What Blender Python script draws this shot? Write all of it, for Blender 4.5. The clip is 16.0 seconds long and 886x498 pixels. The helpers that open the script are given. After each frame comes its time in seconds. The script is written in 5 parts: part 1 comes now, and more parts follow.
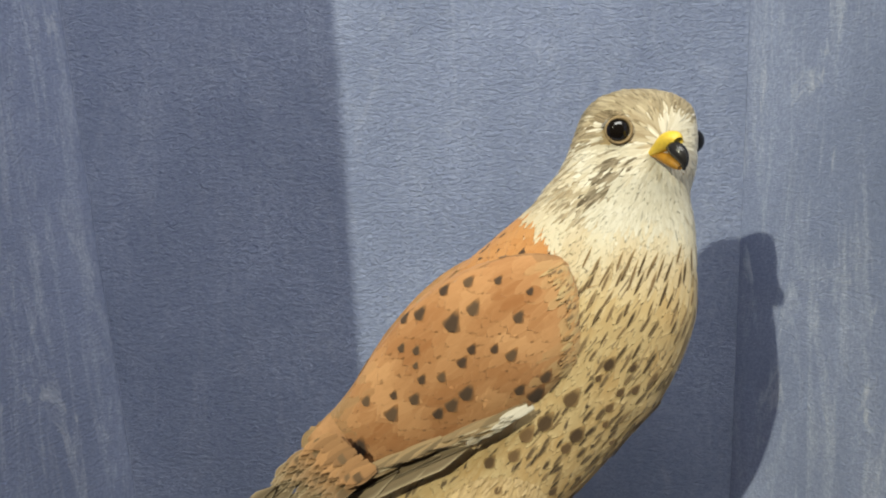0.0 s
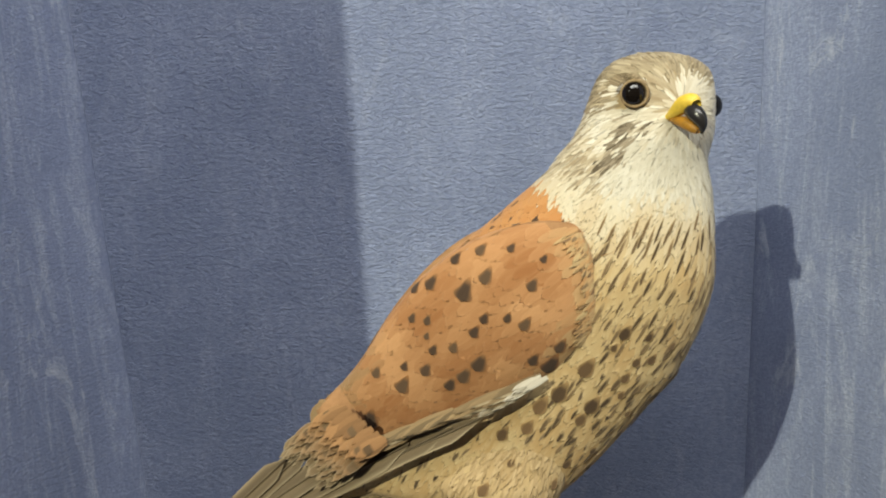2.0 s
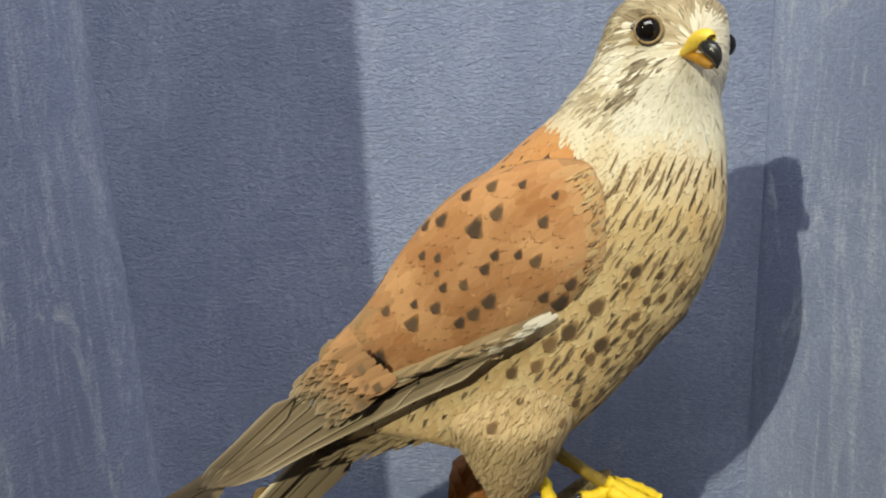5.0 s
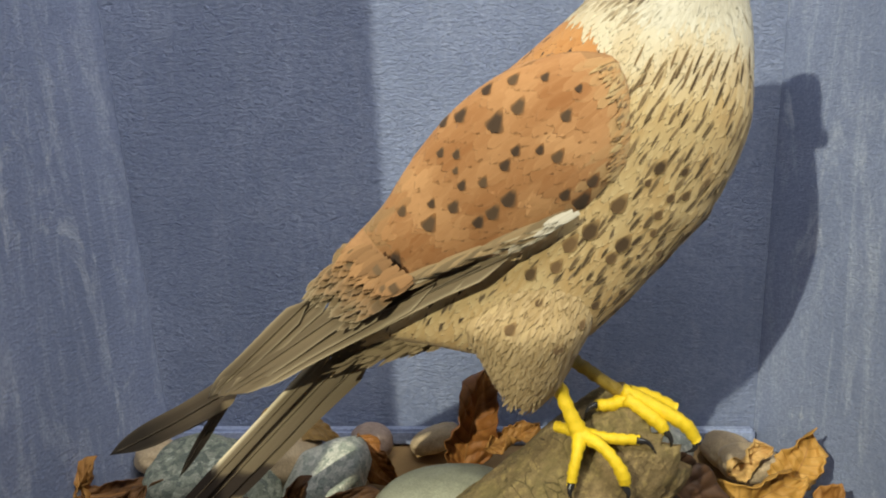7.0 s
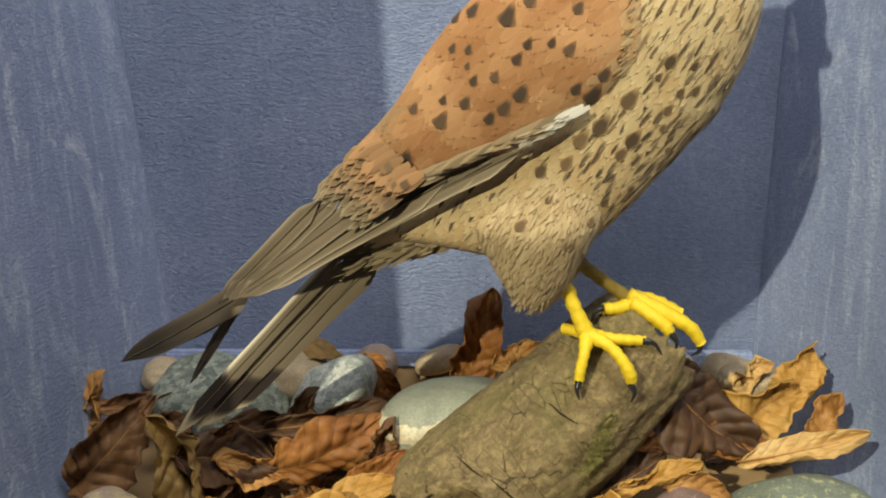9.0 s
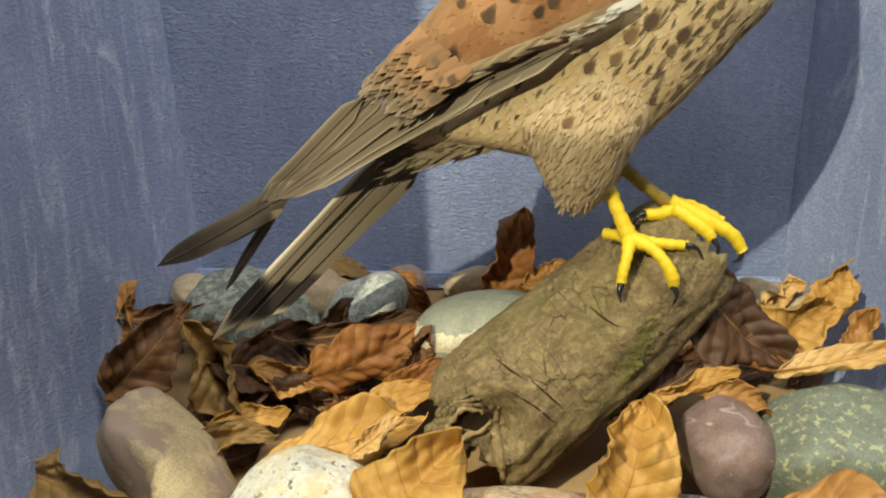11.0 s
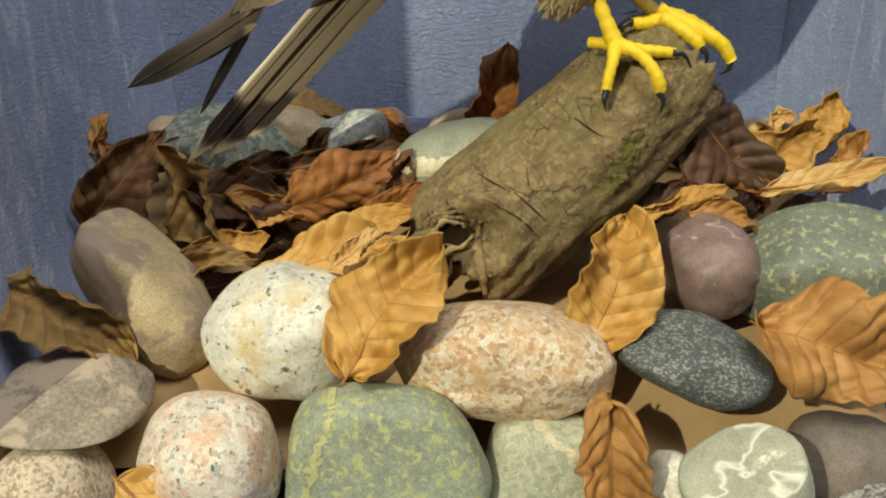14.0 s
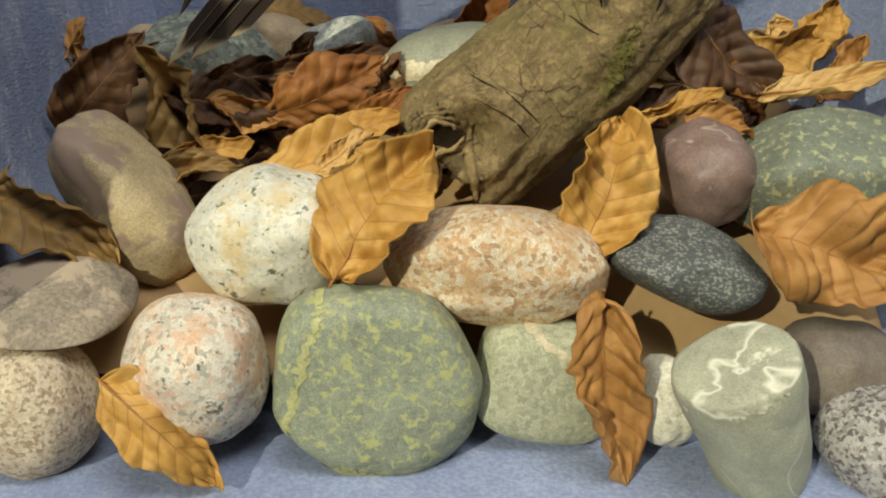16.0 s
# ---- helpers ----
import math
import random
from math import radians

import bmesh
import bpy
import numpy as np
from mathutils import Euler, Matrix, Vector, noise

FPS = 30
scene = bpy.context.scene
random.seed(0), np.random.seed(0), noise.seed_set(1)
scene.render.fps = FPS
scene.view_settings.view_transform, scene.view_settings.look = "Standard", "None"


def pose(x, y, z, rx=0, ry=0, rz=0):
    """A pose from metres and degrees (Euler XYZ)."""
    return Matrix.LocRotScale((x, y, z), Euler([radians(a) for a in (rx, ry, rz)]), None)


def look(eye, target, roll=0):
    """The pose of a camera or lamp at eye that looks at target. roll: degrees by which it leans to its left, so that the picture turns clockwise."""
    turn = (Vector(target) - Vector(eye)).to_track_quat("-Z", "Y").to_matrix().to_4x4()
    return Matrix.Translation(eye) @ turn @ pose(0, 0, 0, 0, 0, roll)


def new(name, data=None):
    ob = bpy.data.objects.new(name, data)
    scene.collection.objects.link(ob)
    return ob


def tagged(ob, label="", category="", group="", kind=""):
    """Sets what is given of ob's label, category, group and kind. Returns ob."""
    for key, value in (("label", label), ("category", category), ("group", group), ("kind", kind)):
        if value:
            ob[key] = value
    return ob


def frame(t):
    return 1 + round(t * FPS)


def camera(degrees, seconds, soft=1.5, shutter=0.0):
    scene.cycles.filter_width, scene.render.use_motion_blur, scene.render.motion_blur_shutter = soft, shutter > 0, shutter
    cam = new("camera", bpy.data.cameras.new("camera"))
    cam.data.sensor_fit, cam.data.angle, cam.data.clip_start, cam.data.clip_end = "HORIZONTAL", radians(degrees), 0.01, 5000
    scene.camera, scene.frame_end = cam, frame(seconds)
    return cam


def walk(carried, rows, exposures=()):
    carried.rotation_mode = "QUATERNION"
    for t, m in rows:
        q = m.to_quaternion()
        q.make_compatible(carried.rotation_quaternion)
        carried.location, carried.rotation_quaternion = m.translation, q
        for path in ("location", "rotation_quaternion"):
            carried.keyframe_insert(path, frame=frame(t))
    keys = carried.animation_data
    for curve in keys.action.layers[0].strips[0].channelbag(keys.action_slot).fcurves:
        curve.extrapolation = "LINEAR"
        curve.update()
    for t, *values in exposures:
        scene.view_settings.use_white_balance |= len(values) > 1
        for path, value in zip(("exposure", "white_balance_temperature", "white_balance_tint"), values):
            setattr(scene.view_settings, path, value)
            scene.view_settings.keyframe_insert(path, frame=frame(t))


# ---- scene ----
from mathutils.bvhtree import BVHTree

cam = camera(54.0, 16.0, soft=2.0)
PATH = [
    (0.0, 0.0, 0.0, 0.44, 0.11, -4.33, 0.6),
    (0.5, -0.0004, 0.0046, 0.434, 0.21, -4.8, 0.57),
    (1.0, -0.0032, 0.0062, 0.4334, 0.16, -5.13, 0.78),
    (1.5, -0.0025, 0.0069, 0.433, 0.28, -5.09, 0.79),
    (2.0, -0.0019, 0.0087, 0.4299, 0.59, -5.12, 0.8),
    (2.5, -0.0028, 0.0088, 0.4245, 0.64, -5.09, 0.64),
    (3.0, -0.0019, 0.008, 0.4228, 0.74, -5.57, 0.72),
    (5.5, -0.0128, 0.008, 0.4024, 0.43, -7.07, 0.23),
    (6.0, -0.0196, 0.0112, 0.3925, 0.22, -7.9, 0.12),
    (6.5, -0.0191, 0.0134, 0.3855, 0.24, -8.46, 0.06),
    (7.0, -0.0192, 0.0133, 0.379, 0.18, -8.88, 0.05),
    (7.5, -0.0199, 0.0115, 0.3718, 0.1, -9.2, 0.02),
    (8.0, -0.0209, 0.0114, 0.3646, 0.0, -9.51, -0.0),
    (8.5, -0.0247, 0.0088, 0.3544, -0.14, -10.11, -0.06),
    (9.0, -0.028, 0.003, 0.3425, -0.3, -10.4, -0.21),
    (9.5, -0.035, 0.0005, 0.3293, -0.25, -10.9, -0.27),
    (12.0, -0.0528, -0.0037, 0.2856, -0.35, -13.25, -1.22),
    (12.5, -0.0504, -0.0049, 0.2693, -0.32, -14.08, -1.14),
    (13.0, -0.0464, -0.0028, 0.2603, -0.63, -15.48, -0.88),
    (13.5, -0.0479, -0.0036, 0.2547, -1.02, -16.34, -0.87),
    (14.0, -0.0453, -0.0051, 0.2484, -1.1, -17.07, -0.77),
    (14.5, -0.046, -0.0044, 0.2421, -1.33, -17.87, -0.75),
    (15.0, -0.048, -0.0026, 0.2391, -1.49, -18.78, -0.86),
    (15.5, -0.0466, -0.0024, 0.2299, -1.61, -19.32, -1.0),
    (16.0, -0.0469, -0.0027, 0.2243, -1.95, -20.45, -1.14),
]
walk(cam, [(t, pose(x, y, z, 90 + pitch, roll, yaw)) for t, x, y, z, yaw, pitch, roll in PATH],
     exposures=[(0.0, 0.10), (7.5, 0.17), (9.5, 0.24), (12.4, 0.36), (14.0, 0.12), (16.0, 0.03)])

# ---- light: one warm gallery spot from the front left, an added fill panel as the dim room's ambient light ----
world = bpy.data.worlds.new("room_dark")
world.use_nodes = True
world.node_tree.nodes["Background"].inputs[0].default_value = (0.75, 0.85, 1.0, 1)
world.node_tree.nodes["Background"].inputs[1].default_value = 0.02
scene.world = world

LAMP_AT, AIM = Vector((-2.60, -3.77, 2.58)), Vector((0.03, 0.45, 0.22))
spot = bpy.data.lights.new("gallery_spot", "SPOT")
spot.energy, spot.color, spot.shadow_soft_size = 1000, (0.97, 0.95, 0.72), 0.042
spot.spot_size, spot.spot_blend = radians(20), 0.6
new("gallery_spot", spot).matrix_world = look(LAMP_AT, AIM)
# added fill light floating below the ceiling, no real fixture
panel = bpy.data.lights.new("fill_panel", "AREA")
panel.shape, panel.size, panel.size_y = "RECTANGLE", 1.1, 0.5
panel.energy, panel.color = 17, (0.97, 0.97, 0.90)
new("fill_panel", panel).matrix_world = look((0.20, -0.22, 1.45), (0.0, 0.45, 0.25))


# ---- materials ----
def nodes_of(name, rough=0.7, spec=0.3):
    m = bpy.data.materials.new(name)
    m.use_nodes = True
    t = m.node_tree
    b = t.nodes["Principled BSDF"]
    b.inputs["Roughness"].default_value = rough
    b.inputs["Specular IOR Level"].default_value = spec
    return m, t, b


def add(t, kind, **values):
    n = t.nodes.new(kind)
    for k, v in values.items():
        n.inputs[k.replace("_", " ")].default_value = v
    return n


def coords(t, scale=(1, 1, 1), seed=None):
    tc = t.nodes.new("ShaderNodeTexCoord")
    mp = t.nodes.new("ShaderNodeMapping")
    mp.inputs["Scale"].default_value = scale
    t.links.new(tc.outputs["Object"], mp.inputs["Vector"])
    if seed is not None:
        mp.inputs["Location"].default_value = (seed, seed * 1.7, seed * 0.6)
    return mp.outputs["Vector"]


def noise_of(t, vec, scale, detail=5.0, rough=0.6, distort=0.0):
    n = add(t, "ShaderNodeTexNoise", Scale=scale, Detail=detail, Roughness=rough, Distortion=distort)
    t.links.new(vec, n.inputs["Vector"])
    return n.outputs["Fac"]


def ramp(t, fac, stops, hard=False):
    r = t.nodes.new("ShaderNodeValToRGB")
    e = r.color_ramp
    e.interpolation = "CONSTANT" if hard else "LINEAR"
    while len(e.elements) < len(stops):
        e.elements.new(0.5)
    for el, (p, c) in zip(e.elements, stops):
        el.position, el.color = p, (*c, 1) if len(c) == 3 else c
    t.links.new(fac, r.inputs["Fac"])
    return r.outputs["Color"]


def mix(t, fac, a, b, mode="MIX"):
    n = t.nodes.new("ShaderNodeMix")
    n.data_type, n.blend_type = "RGBA", mode
    for sock, v in ((n.inputs["Factor"], fac), (n.inputs["A"], a), (n.inputs["B"], b)):
        if isinstance(v, (int, float)):
            sock.default_value = v
        elif isinstance(v, tuple):
            sock.default_value = (*v, 1)
        else:
            t.links.new(v, sock)
    return n.outputs["Result"]


def bump(t, b, height, strength, dist, chain=None):
    n = add(t, "ShaderNodeBump", Strength=strength, Distance=dist)
    t.links.new(height, n.inputs["Height"])
    if chain:
        t.links.new(chain, n.inputs["Normal"])
    t.links.new(n.outputs["Normal"], b.inputs["Normal"])
    return n.outputs["Normal"]


G = (0, 0, 0)
ONE = (1, 1, 1)


def painted_blue(name, streaks, tone=1.0, emboss=0.9):
    m, t, b = nodes_of(name, 0.75, 0.25)
    v = coords(t)
    cloud = noise_of(t, v, 9, 5, 0.6, 0.5)
    base = ramp(t, cloud, [(0.3, (0.205 * tone, 0.242 * tone, 0.365 * tone)), (0.55, (0.255 * tone, 0.296 * tone, 0.435 * tone)), (0.75, (0.31 * tone, 0.355 * tone, 0.505 * tone))])
    brush = noise_of(t, coords(t, (24, 24, 4), 3.1), 1.6, 7, 0.7, 1.6)
    base = mix(t, ramp(t, brush, [(0.50, G), (0.74, (streaks, streaks, streaks))]), base, (0.50, 0.54, 0.66))
    speck = noise_of(t, v, 420, 3, 0.6)
    base = mix(t, ramp(t, speck, [(0.40, (0.45, 0.45, 0.45)), (0.62, G)]), base, (0.16, 0.19, 0.32))
    scuff = noise_of(t, coords(t, (14, 14, 7), 9.7), 1.7, 9, 0.75, 0.6)
    base = mix(t, ramp(t, scuff, [(0.58, G), (0.70, (streaks * 0.9,) * 3)]), base, (0.56, 0.59, 0.68))
    t.links.new(base, b.inputs["Base Color"])
    grain = noise_of(t, coords(t, (240, 240, 480)), 1.0, 4, 0.65, 0.9)
    n1 = bump(t, b, grain, emboss, 0.0030)
    bump(t, b, speck, 0.15, 0.0006, n1)
    return m


WALL = painted_blue("blue_painted_paper", 0.22)
SIDE = painted_blue("blue_painted_paper_brushed", 0.9, 1.10, 0.5)
FLOOR = painted_blue("blue_painted_board", 0.45, 1.35, 0.25)


def plain(name, colour, rough=0.6, spec=0.3, vary=0.25, scale=60, relief=0.2, depth=0.0006):
    m, t, b = nodes_of(name, rough, spec)
    v = coords(t)
    n = noise_of(t, v, scale, 6, 0.65)
    dark = tuple(c * (1 - vary) for c in colour)
    light = tuple(min(1, c * (1 + vary)) for c in colour)
    t.links.new(ramp(t, n, [(0.3, dark), (0.7, light)]), b.inputs["Base Color"])
    bump(t, b, noise_of(t, v, scale * 6, 4), relief, depth)
    return m


CARD = plain("brown_cardboard", (0.42, 0.27, 0.13), 0.8, 0.15, 0.15, 30, 0.2)
ROOM = plain("room_plaster", (0.45, 0.42, 0.38), 0.9, 0.1, 0.1, 3)
CARPET = plain("dark_carpet", (0.10, 0.09, 0.09), 0.95, 0.05, 0.3, 40)
BOXWOOD = plain("dark_case_wood", (0.09, 0.06, 0.04), 0.45, 0.4, 0.3, 25)


def rock(name, colours, cell=260, grain=0.5, veins=None, rough=0.55, stain=None, relief=0.35, stretch=(1, 1, 1), patch=None, spec=0.35, salt=0.35):
    """Stone: crystal cells of several colours, cloudy shifts, optional pale veins and stains."""
    m, t, b = nodes_of(name, rough, spec)
    v = coords(t, stretch)
    warp = add(t, "ShaderNodeTexNoise", Scale=cell * 0.8, Detail=3.0)
    t.links.new(v, warp.inputs["Vector"])
    vm = t.nodes.new("ShaderNodeVectorMath")
    vm.operation = "MULTIPLY_ADD"
    t.links.new(warp.outputs["Color"], vm.inputs[0])
    vm.inputs[1].default_value = (1.6 / cell,) * 3
    t.links.new(v, vm.inputs[2])
    vo = add(t, "ShaderNodeTexVoronoi", Scale=cell)
    t.links.new(vm.outputs[0], vo.inputs["Vector"])
    sep = t.nodes.new("ShaderNodeSeparateColor")
    t.links.new(vo.outputs["Color"], sep.inputs[0])
    k = len(colours)
    cells = ramp(t, sep.outputs[0], [(i / k, c) for i, c in enumerate(colours)], True)
    mean = tuple(sum(c[i] for c in colours) / k for i in range(3))
    base = mix(t, 1 - grain, cells, mean)
    cloud = noise_of(t, v, 38, 6, 0.65, 0.4)
    base = mix(t, 0.55, base, ramp(t, cloud, [(0.3, (0.62, 0.62, 0.62)), (0.7, (1.28, 1.26, 1.22))]), "MULTIPLY")
    fine = noise_of(t, v, cell * 3.2, 3, 0.7)
    base = mix(t, salt, base, ramp(t, fine, [(0.35, (0.45, 0.45, 0.45)), (0.65, (1.45, 1.45, 1.42))]), "MULTIPLY")
    if patch:
        colour, scale, low = patch
        base = mix(t, ramp(t, noise_of(t, coords(t, stretch, 2.3), scale, 6, 0.66, 0.35), [(low, G), (low + 0.05, ONE)]), base, colour)
    if stain:
        base = mix(t, ramp(t, noise_of(t, coords(t, (1, 1, 1), 5.0), 48, 4), [(0.48, G), (0.62, (0.7, 0.7, 0.7))]), base, stain)
    if veins:
        colour, scale, width = veins
        w = noise_of(t, coords(t, stretch, 7.7), scale, 3, 0.5, 0.8)
        line = ramp(t, w, [(0.5 - width, G), (0.5, ONE), (0.5 + width, G)])
        base = mix(t, line, base, colour)
    t.links.new(base, b.inputs["Base Color"])
    n1 = bump(t, b, noise_of(t, v, cell * 0.9, 5, 0.7), relief, 0.0012)
    bump(t, b, fine, relief * 0.6, 0.0005, n1)
    return m


WHITE_GRANITE = rock("white_granite", [(0.78, 0.75, 0.65), (0.74, 0.70, 0.59), (0.80, 0.77, 0.67), (0.76, 0.74, 0.64), (0.66, 0.65, 0.57), (0.80, 0.77, 0.66), (0.56, 0.55, 0.45), (0.74, 0.66, 0.48)], 480, 0.8, stain=(0.68, 0.50, 0.22), patch=((0.12, 0.14, 0.08), 170, 0.585), salt=0.25, relief=0.5)
PINK_GRANITE = rock("pink_granite", [(0.68, 0.45, 0.25), (0.76, 0.63, 0.45), (0.60, 0.37, 0.20), (0.80, 0.71, 0.56), (0.48, 0.31, 0.18), (0.72, 0.52, 0.31), (0.78, 0.66, 0.49), (0.74, 0.57, 0.38)], 400, 0.95, relief=1.0, stain=(0.64, 0.40, 0.20), salt=0.4)
PEPPER_GRANITE = rock("peppered_pink_granite", [(0.76, 0.69, 0.58), (0.72, 0.52, 0.38), (0.80, 0.74, 0.64), (0.74, 0.67, 0.56), (0.66, 0.59, 0.48), (0.44, 0.42, 0.35), (0.78, 0.71, 0.60)], 440, 0.9, stain=(0.72, 0.42, 0.25), patch=((0.12, 0.115, 0.09), 240, 0.595), salt=0.3, relief=0.6)
TAN_GRANITE = rock("tan_granite", [(0.70, 0.57, 0.41), (0.78, 0.67, 0.52), (0.58, 0.44, 0.30), (0.40, 0.30, 0.20), (0.74, 0.61, 0.45)], 640, 0.9, relief=0.8, salt=0.35)
GREEN_STONE = rock("green_epidote_stone", [(0.25, 0.275, 0.205), (0.285, 0.31, 0.23), (0.32, 0.345, 0.245)], 420, 0.7, patch=((0.43, 0.43, 0.19), 190, 0.535), relief=0.5, salt=0.5)
SLATE_SLAB = rock("brown_grey_slab", [(0.30, 0.25, 0.19), (0.38, 0.31, 0.235), (0.25, 0.21, 0.165)], 160, 0.6, patch=((0.44, 0.345, 0.25), 34, 0.52), relief=1.0, rough=0.75, salt=0.5)
TAN_PEBBLE = rock("tan_purple_pebble", [(0.50, 0.39, 0.22), (0.46, 0.36, 0.21), (0.54, 0.43, 0.26)], 300, 0.4, patch=((0.33, 0.24, 0.18), 30, 0.54), relief=0.3, salt=0.45)
PALE_GREEN = rock("pale_green_slab", [(0.46, 0.46, 0.31), (0.37, 0.38, 0.26), (0.53, 0.52, 0.36)], 420, 0.8, relief=0.6, salt=0.45)
WHITE_STONE = rock("white_mottled_stone", [(0.70, 0.66, 0.52), (0.60, 0.56, 0.42), (0.78, 0.74, 0.62)], 200, 0.5, patch=((0.24, 0.24, 0.17), 60, 0.58))
BANDED_GREY = rock("grey_green_veined_stone", [(0.40, 0.40, 0.30), (0.43, 0.43, 0.32), (0.37, 0.37, 0.28)], 300, 0.4, veins=((0.74, 0.72, 0.58), 26, 0.035), relief=0.2, patch=((0.70, 0.68, 0.54), 36, 0.60))
GREY_GRANITE = rock("grey_granite", [(0.48, 0.46, 0.43), (0.34, 0.31, 0.29), (0.14, 0.12, 0.12), (0.56, 0.53, 0.49)], 600, 0.9, relief=0.6)
PURPLE_STONE = rock("purple_brown_stone", [(0.23, 0.155, 0.135), (0.26, 0.175, 0.145), (0.21, 0.14, 0.125)], 260, 0.4, veins=((0.42, 0.34, 0.28), 11, 0.004), patch=((0.38, 0.31, 0.26), 60, 0.62), relief=0.2, rough=0.42)
DULL_BROWN = rock("dull_brown_stone", [(0.19, 0.155, 0.125), (0.22, 0.18, 0.145), (0.17, 0.14, 0.115)], 300, 0.5, patch=((0.14, 0.11, 0.09), 40, 0.58), relief=0.4, rough=0.6)
UPRIGHT_STONE = rock("pale_grey_green_stone", [(0.44, 0.44, 0.32), (0.48, 0.48, 0.35), (0.41, 0.41, 0.30)], 340, 0.4, patch=((0.37, 0.365, 0.27), 36, 0.56), veins=((0.60, 0.59, 0.46), 7, 0.004), relief=0.3)
YELLOW_VEIN = rock("yellow_green_vein", [(0.46, 0.45, 0.20), (0.52, 0.50, 0.25), (0.40, 0.40, 0.18)], 420, 0.7)
DARK_SPECK = rock("dark_speckled_stone", [(0.10, 0.11, 0.11), (0.13, 0.14, 0.13), (0.34, 0.34, 0.30), (0.08, 0.09, 0.09)], 820, 0.85, stretch=(1, 1, 1.6), relief=0.6)
GREEN_SPECK = rock("green_grey_speckled_stone", [(0.19, 0.21, 0.16), (0.22, 0.24, 0.18), (0.17, 0.19, 0.15)], 260, 0.6, patch=((0.40, 0.39, 0.22), 210, 0.555))
BLUE_GREEN = rock("blue_green_mottled_stone", [(0.20, 0.22, 0.18), (0.27, 0.29, 0.235), (0.13, 0.15, 0.13), (0.33, 0.34, 0.28)], 300, 0.9, patch=((0.46, 0.47, 0.39), 150, 0.585), relief=0.9, salt=0.6)
WHITE_BLUE = rock("white_veined_grey_stone", [(0.60, 0.60, 0.53), (0.46, 0.48, 0.42), (0.70, 0.69, 0.62), (0.36, 0.39, 0.34)], 240, 0.85, patch=((0.26, 0.30, 0.25), 110, 0.57), relief=0.7, salt=0.5)
BAND_STONE = rock("grey_stone", [(0.30, 0.30, 0.225), (0.34, 0.34, 0.25)], 300, 0.4, relief=0.2)
CREAM_BAND = rock("cream_quartz", [(0.62, 0.54, 0.36), (0.70, 0.62, 0.44), (0.54, 0.44, 0.28)], 160, 0.6)
TAN_STONE = rock("tan_stone", [(0.44, 0.33, 0.21), (0.48, 0.37, 0.24)], 260, 0.4, relief=0.2)
PINK_STONE = rock("dull_pink_stone", [(0.38, 0.28, 0.24), (0.42, 0.31, 0.26)], 260, 0.4, relief=0.2)


def leaf_material(name, a, b_, c):
    m, t, b = nodes_of(name, 0.58, 0.3)
    v = coords(t)
    n = noise_of(t, v, 35, 6, 0.65, 0.6)
    col = ramp(t, n, [(0.32, a), (0.5, b_), (0.66, c)])
    spots = noise_of(t, coords(t, (1, 1, 1), 4.0), 160, 4, 0.7)
    col = mix(t, ramp(t, spots, [(0.60, G), (0.72, (0.4, 0.4, 0.4))]), col, tuple(x * 0.4 for x in a))
    uv = t.nodes.new("ShaderNodeUVMap")
    uv.uv_map = "leaf"
    sp = t.nodes.new("ShaderNodeSeparateXYZ")
    t.links.new(uv.outputs[0], sp.inputs[0])
    vein = t.nodes.new("ShaderNodeMath")
    vein.operation = "PINGPONG"
    vein.inputs[1].default_value = 0.5
    t.links.new(sp.outputs[0], vein.inputs[0])
    line = ramp(t, vein.outputs[0], [(0.0, (0.6, 0.6, 0.6)), (0.10, G)])
    col = mix(t, line, col, tuple(x * 0.6 for x in a))
    t.links.new(col, b.inputs["Base Color"])
    b.inputs["Subsurface Weight"].default_value = 0.0
    n1 = bump(t, b, line, -0.35, 0.0005)
    bump(t, b, noise_of(t, v, 500, 4), 0.25, 0.0003, n1)
    return m


LEAF_ORANGE = leaf_material("orange_dry_leaf", (0.35, 0.170, 0.032), (0.47, 0.252, 0.056), (0.60, 0.355, 0.105))
LEAF_BROWN = leaf_material("brown_dry_leaf", (0.27, 0.120, 0.032), (0.39, 0.190, 0.052), (0.49, 0.26, 0.082))
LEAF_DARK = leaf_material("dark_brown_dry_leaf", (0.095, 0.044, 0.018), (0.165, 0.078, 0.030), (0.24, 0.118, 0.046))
# brown leaf with the shade around log and stones put into its colour
LEAF_SHADED = leaf_material("shaded_brown_dry_leaf", (0.050, 0.024, 0.013), (0.088, 0.043, 0.021), (0.135, 0.068, 0.031))
LEAF_RED = leaf_material("red_brown_dry_leaf", (0.18, 0.064, 0.016), (0.27, 0.105, 0.026), (0.36, 0.155, 0.040))
LEAF_PALE = leaf_material("pale_dry_leaf", (0.48, 0.27, 0.09), (0.58, 0.36, 0.13), (0.66, 0.44, 0.19))
LEAF_OLIVE = leaf_material("olive_brown_dry_leaf", (0.16, 0.095, 0.035), (0.27, 0.16, 0.05), (0.38, 0.23, 0.075))
RIB = plain("dry_leaf_rib", (0.32, 0.15, 0.045), 0.6)

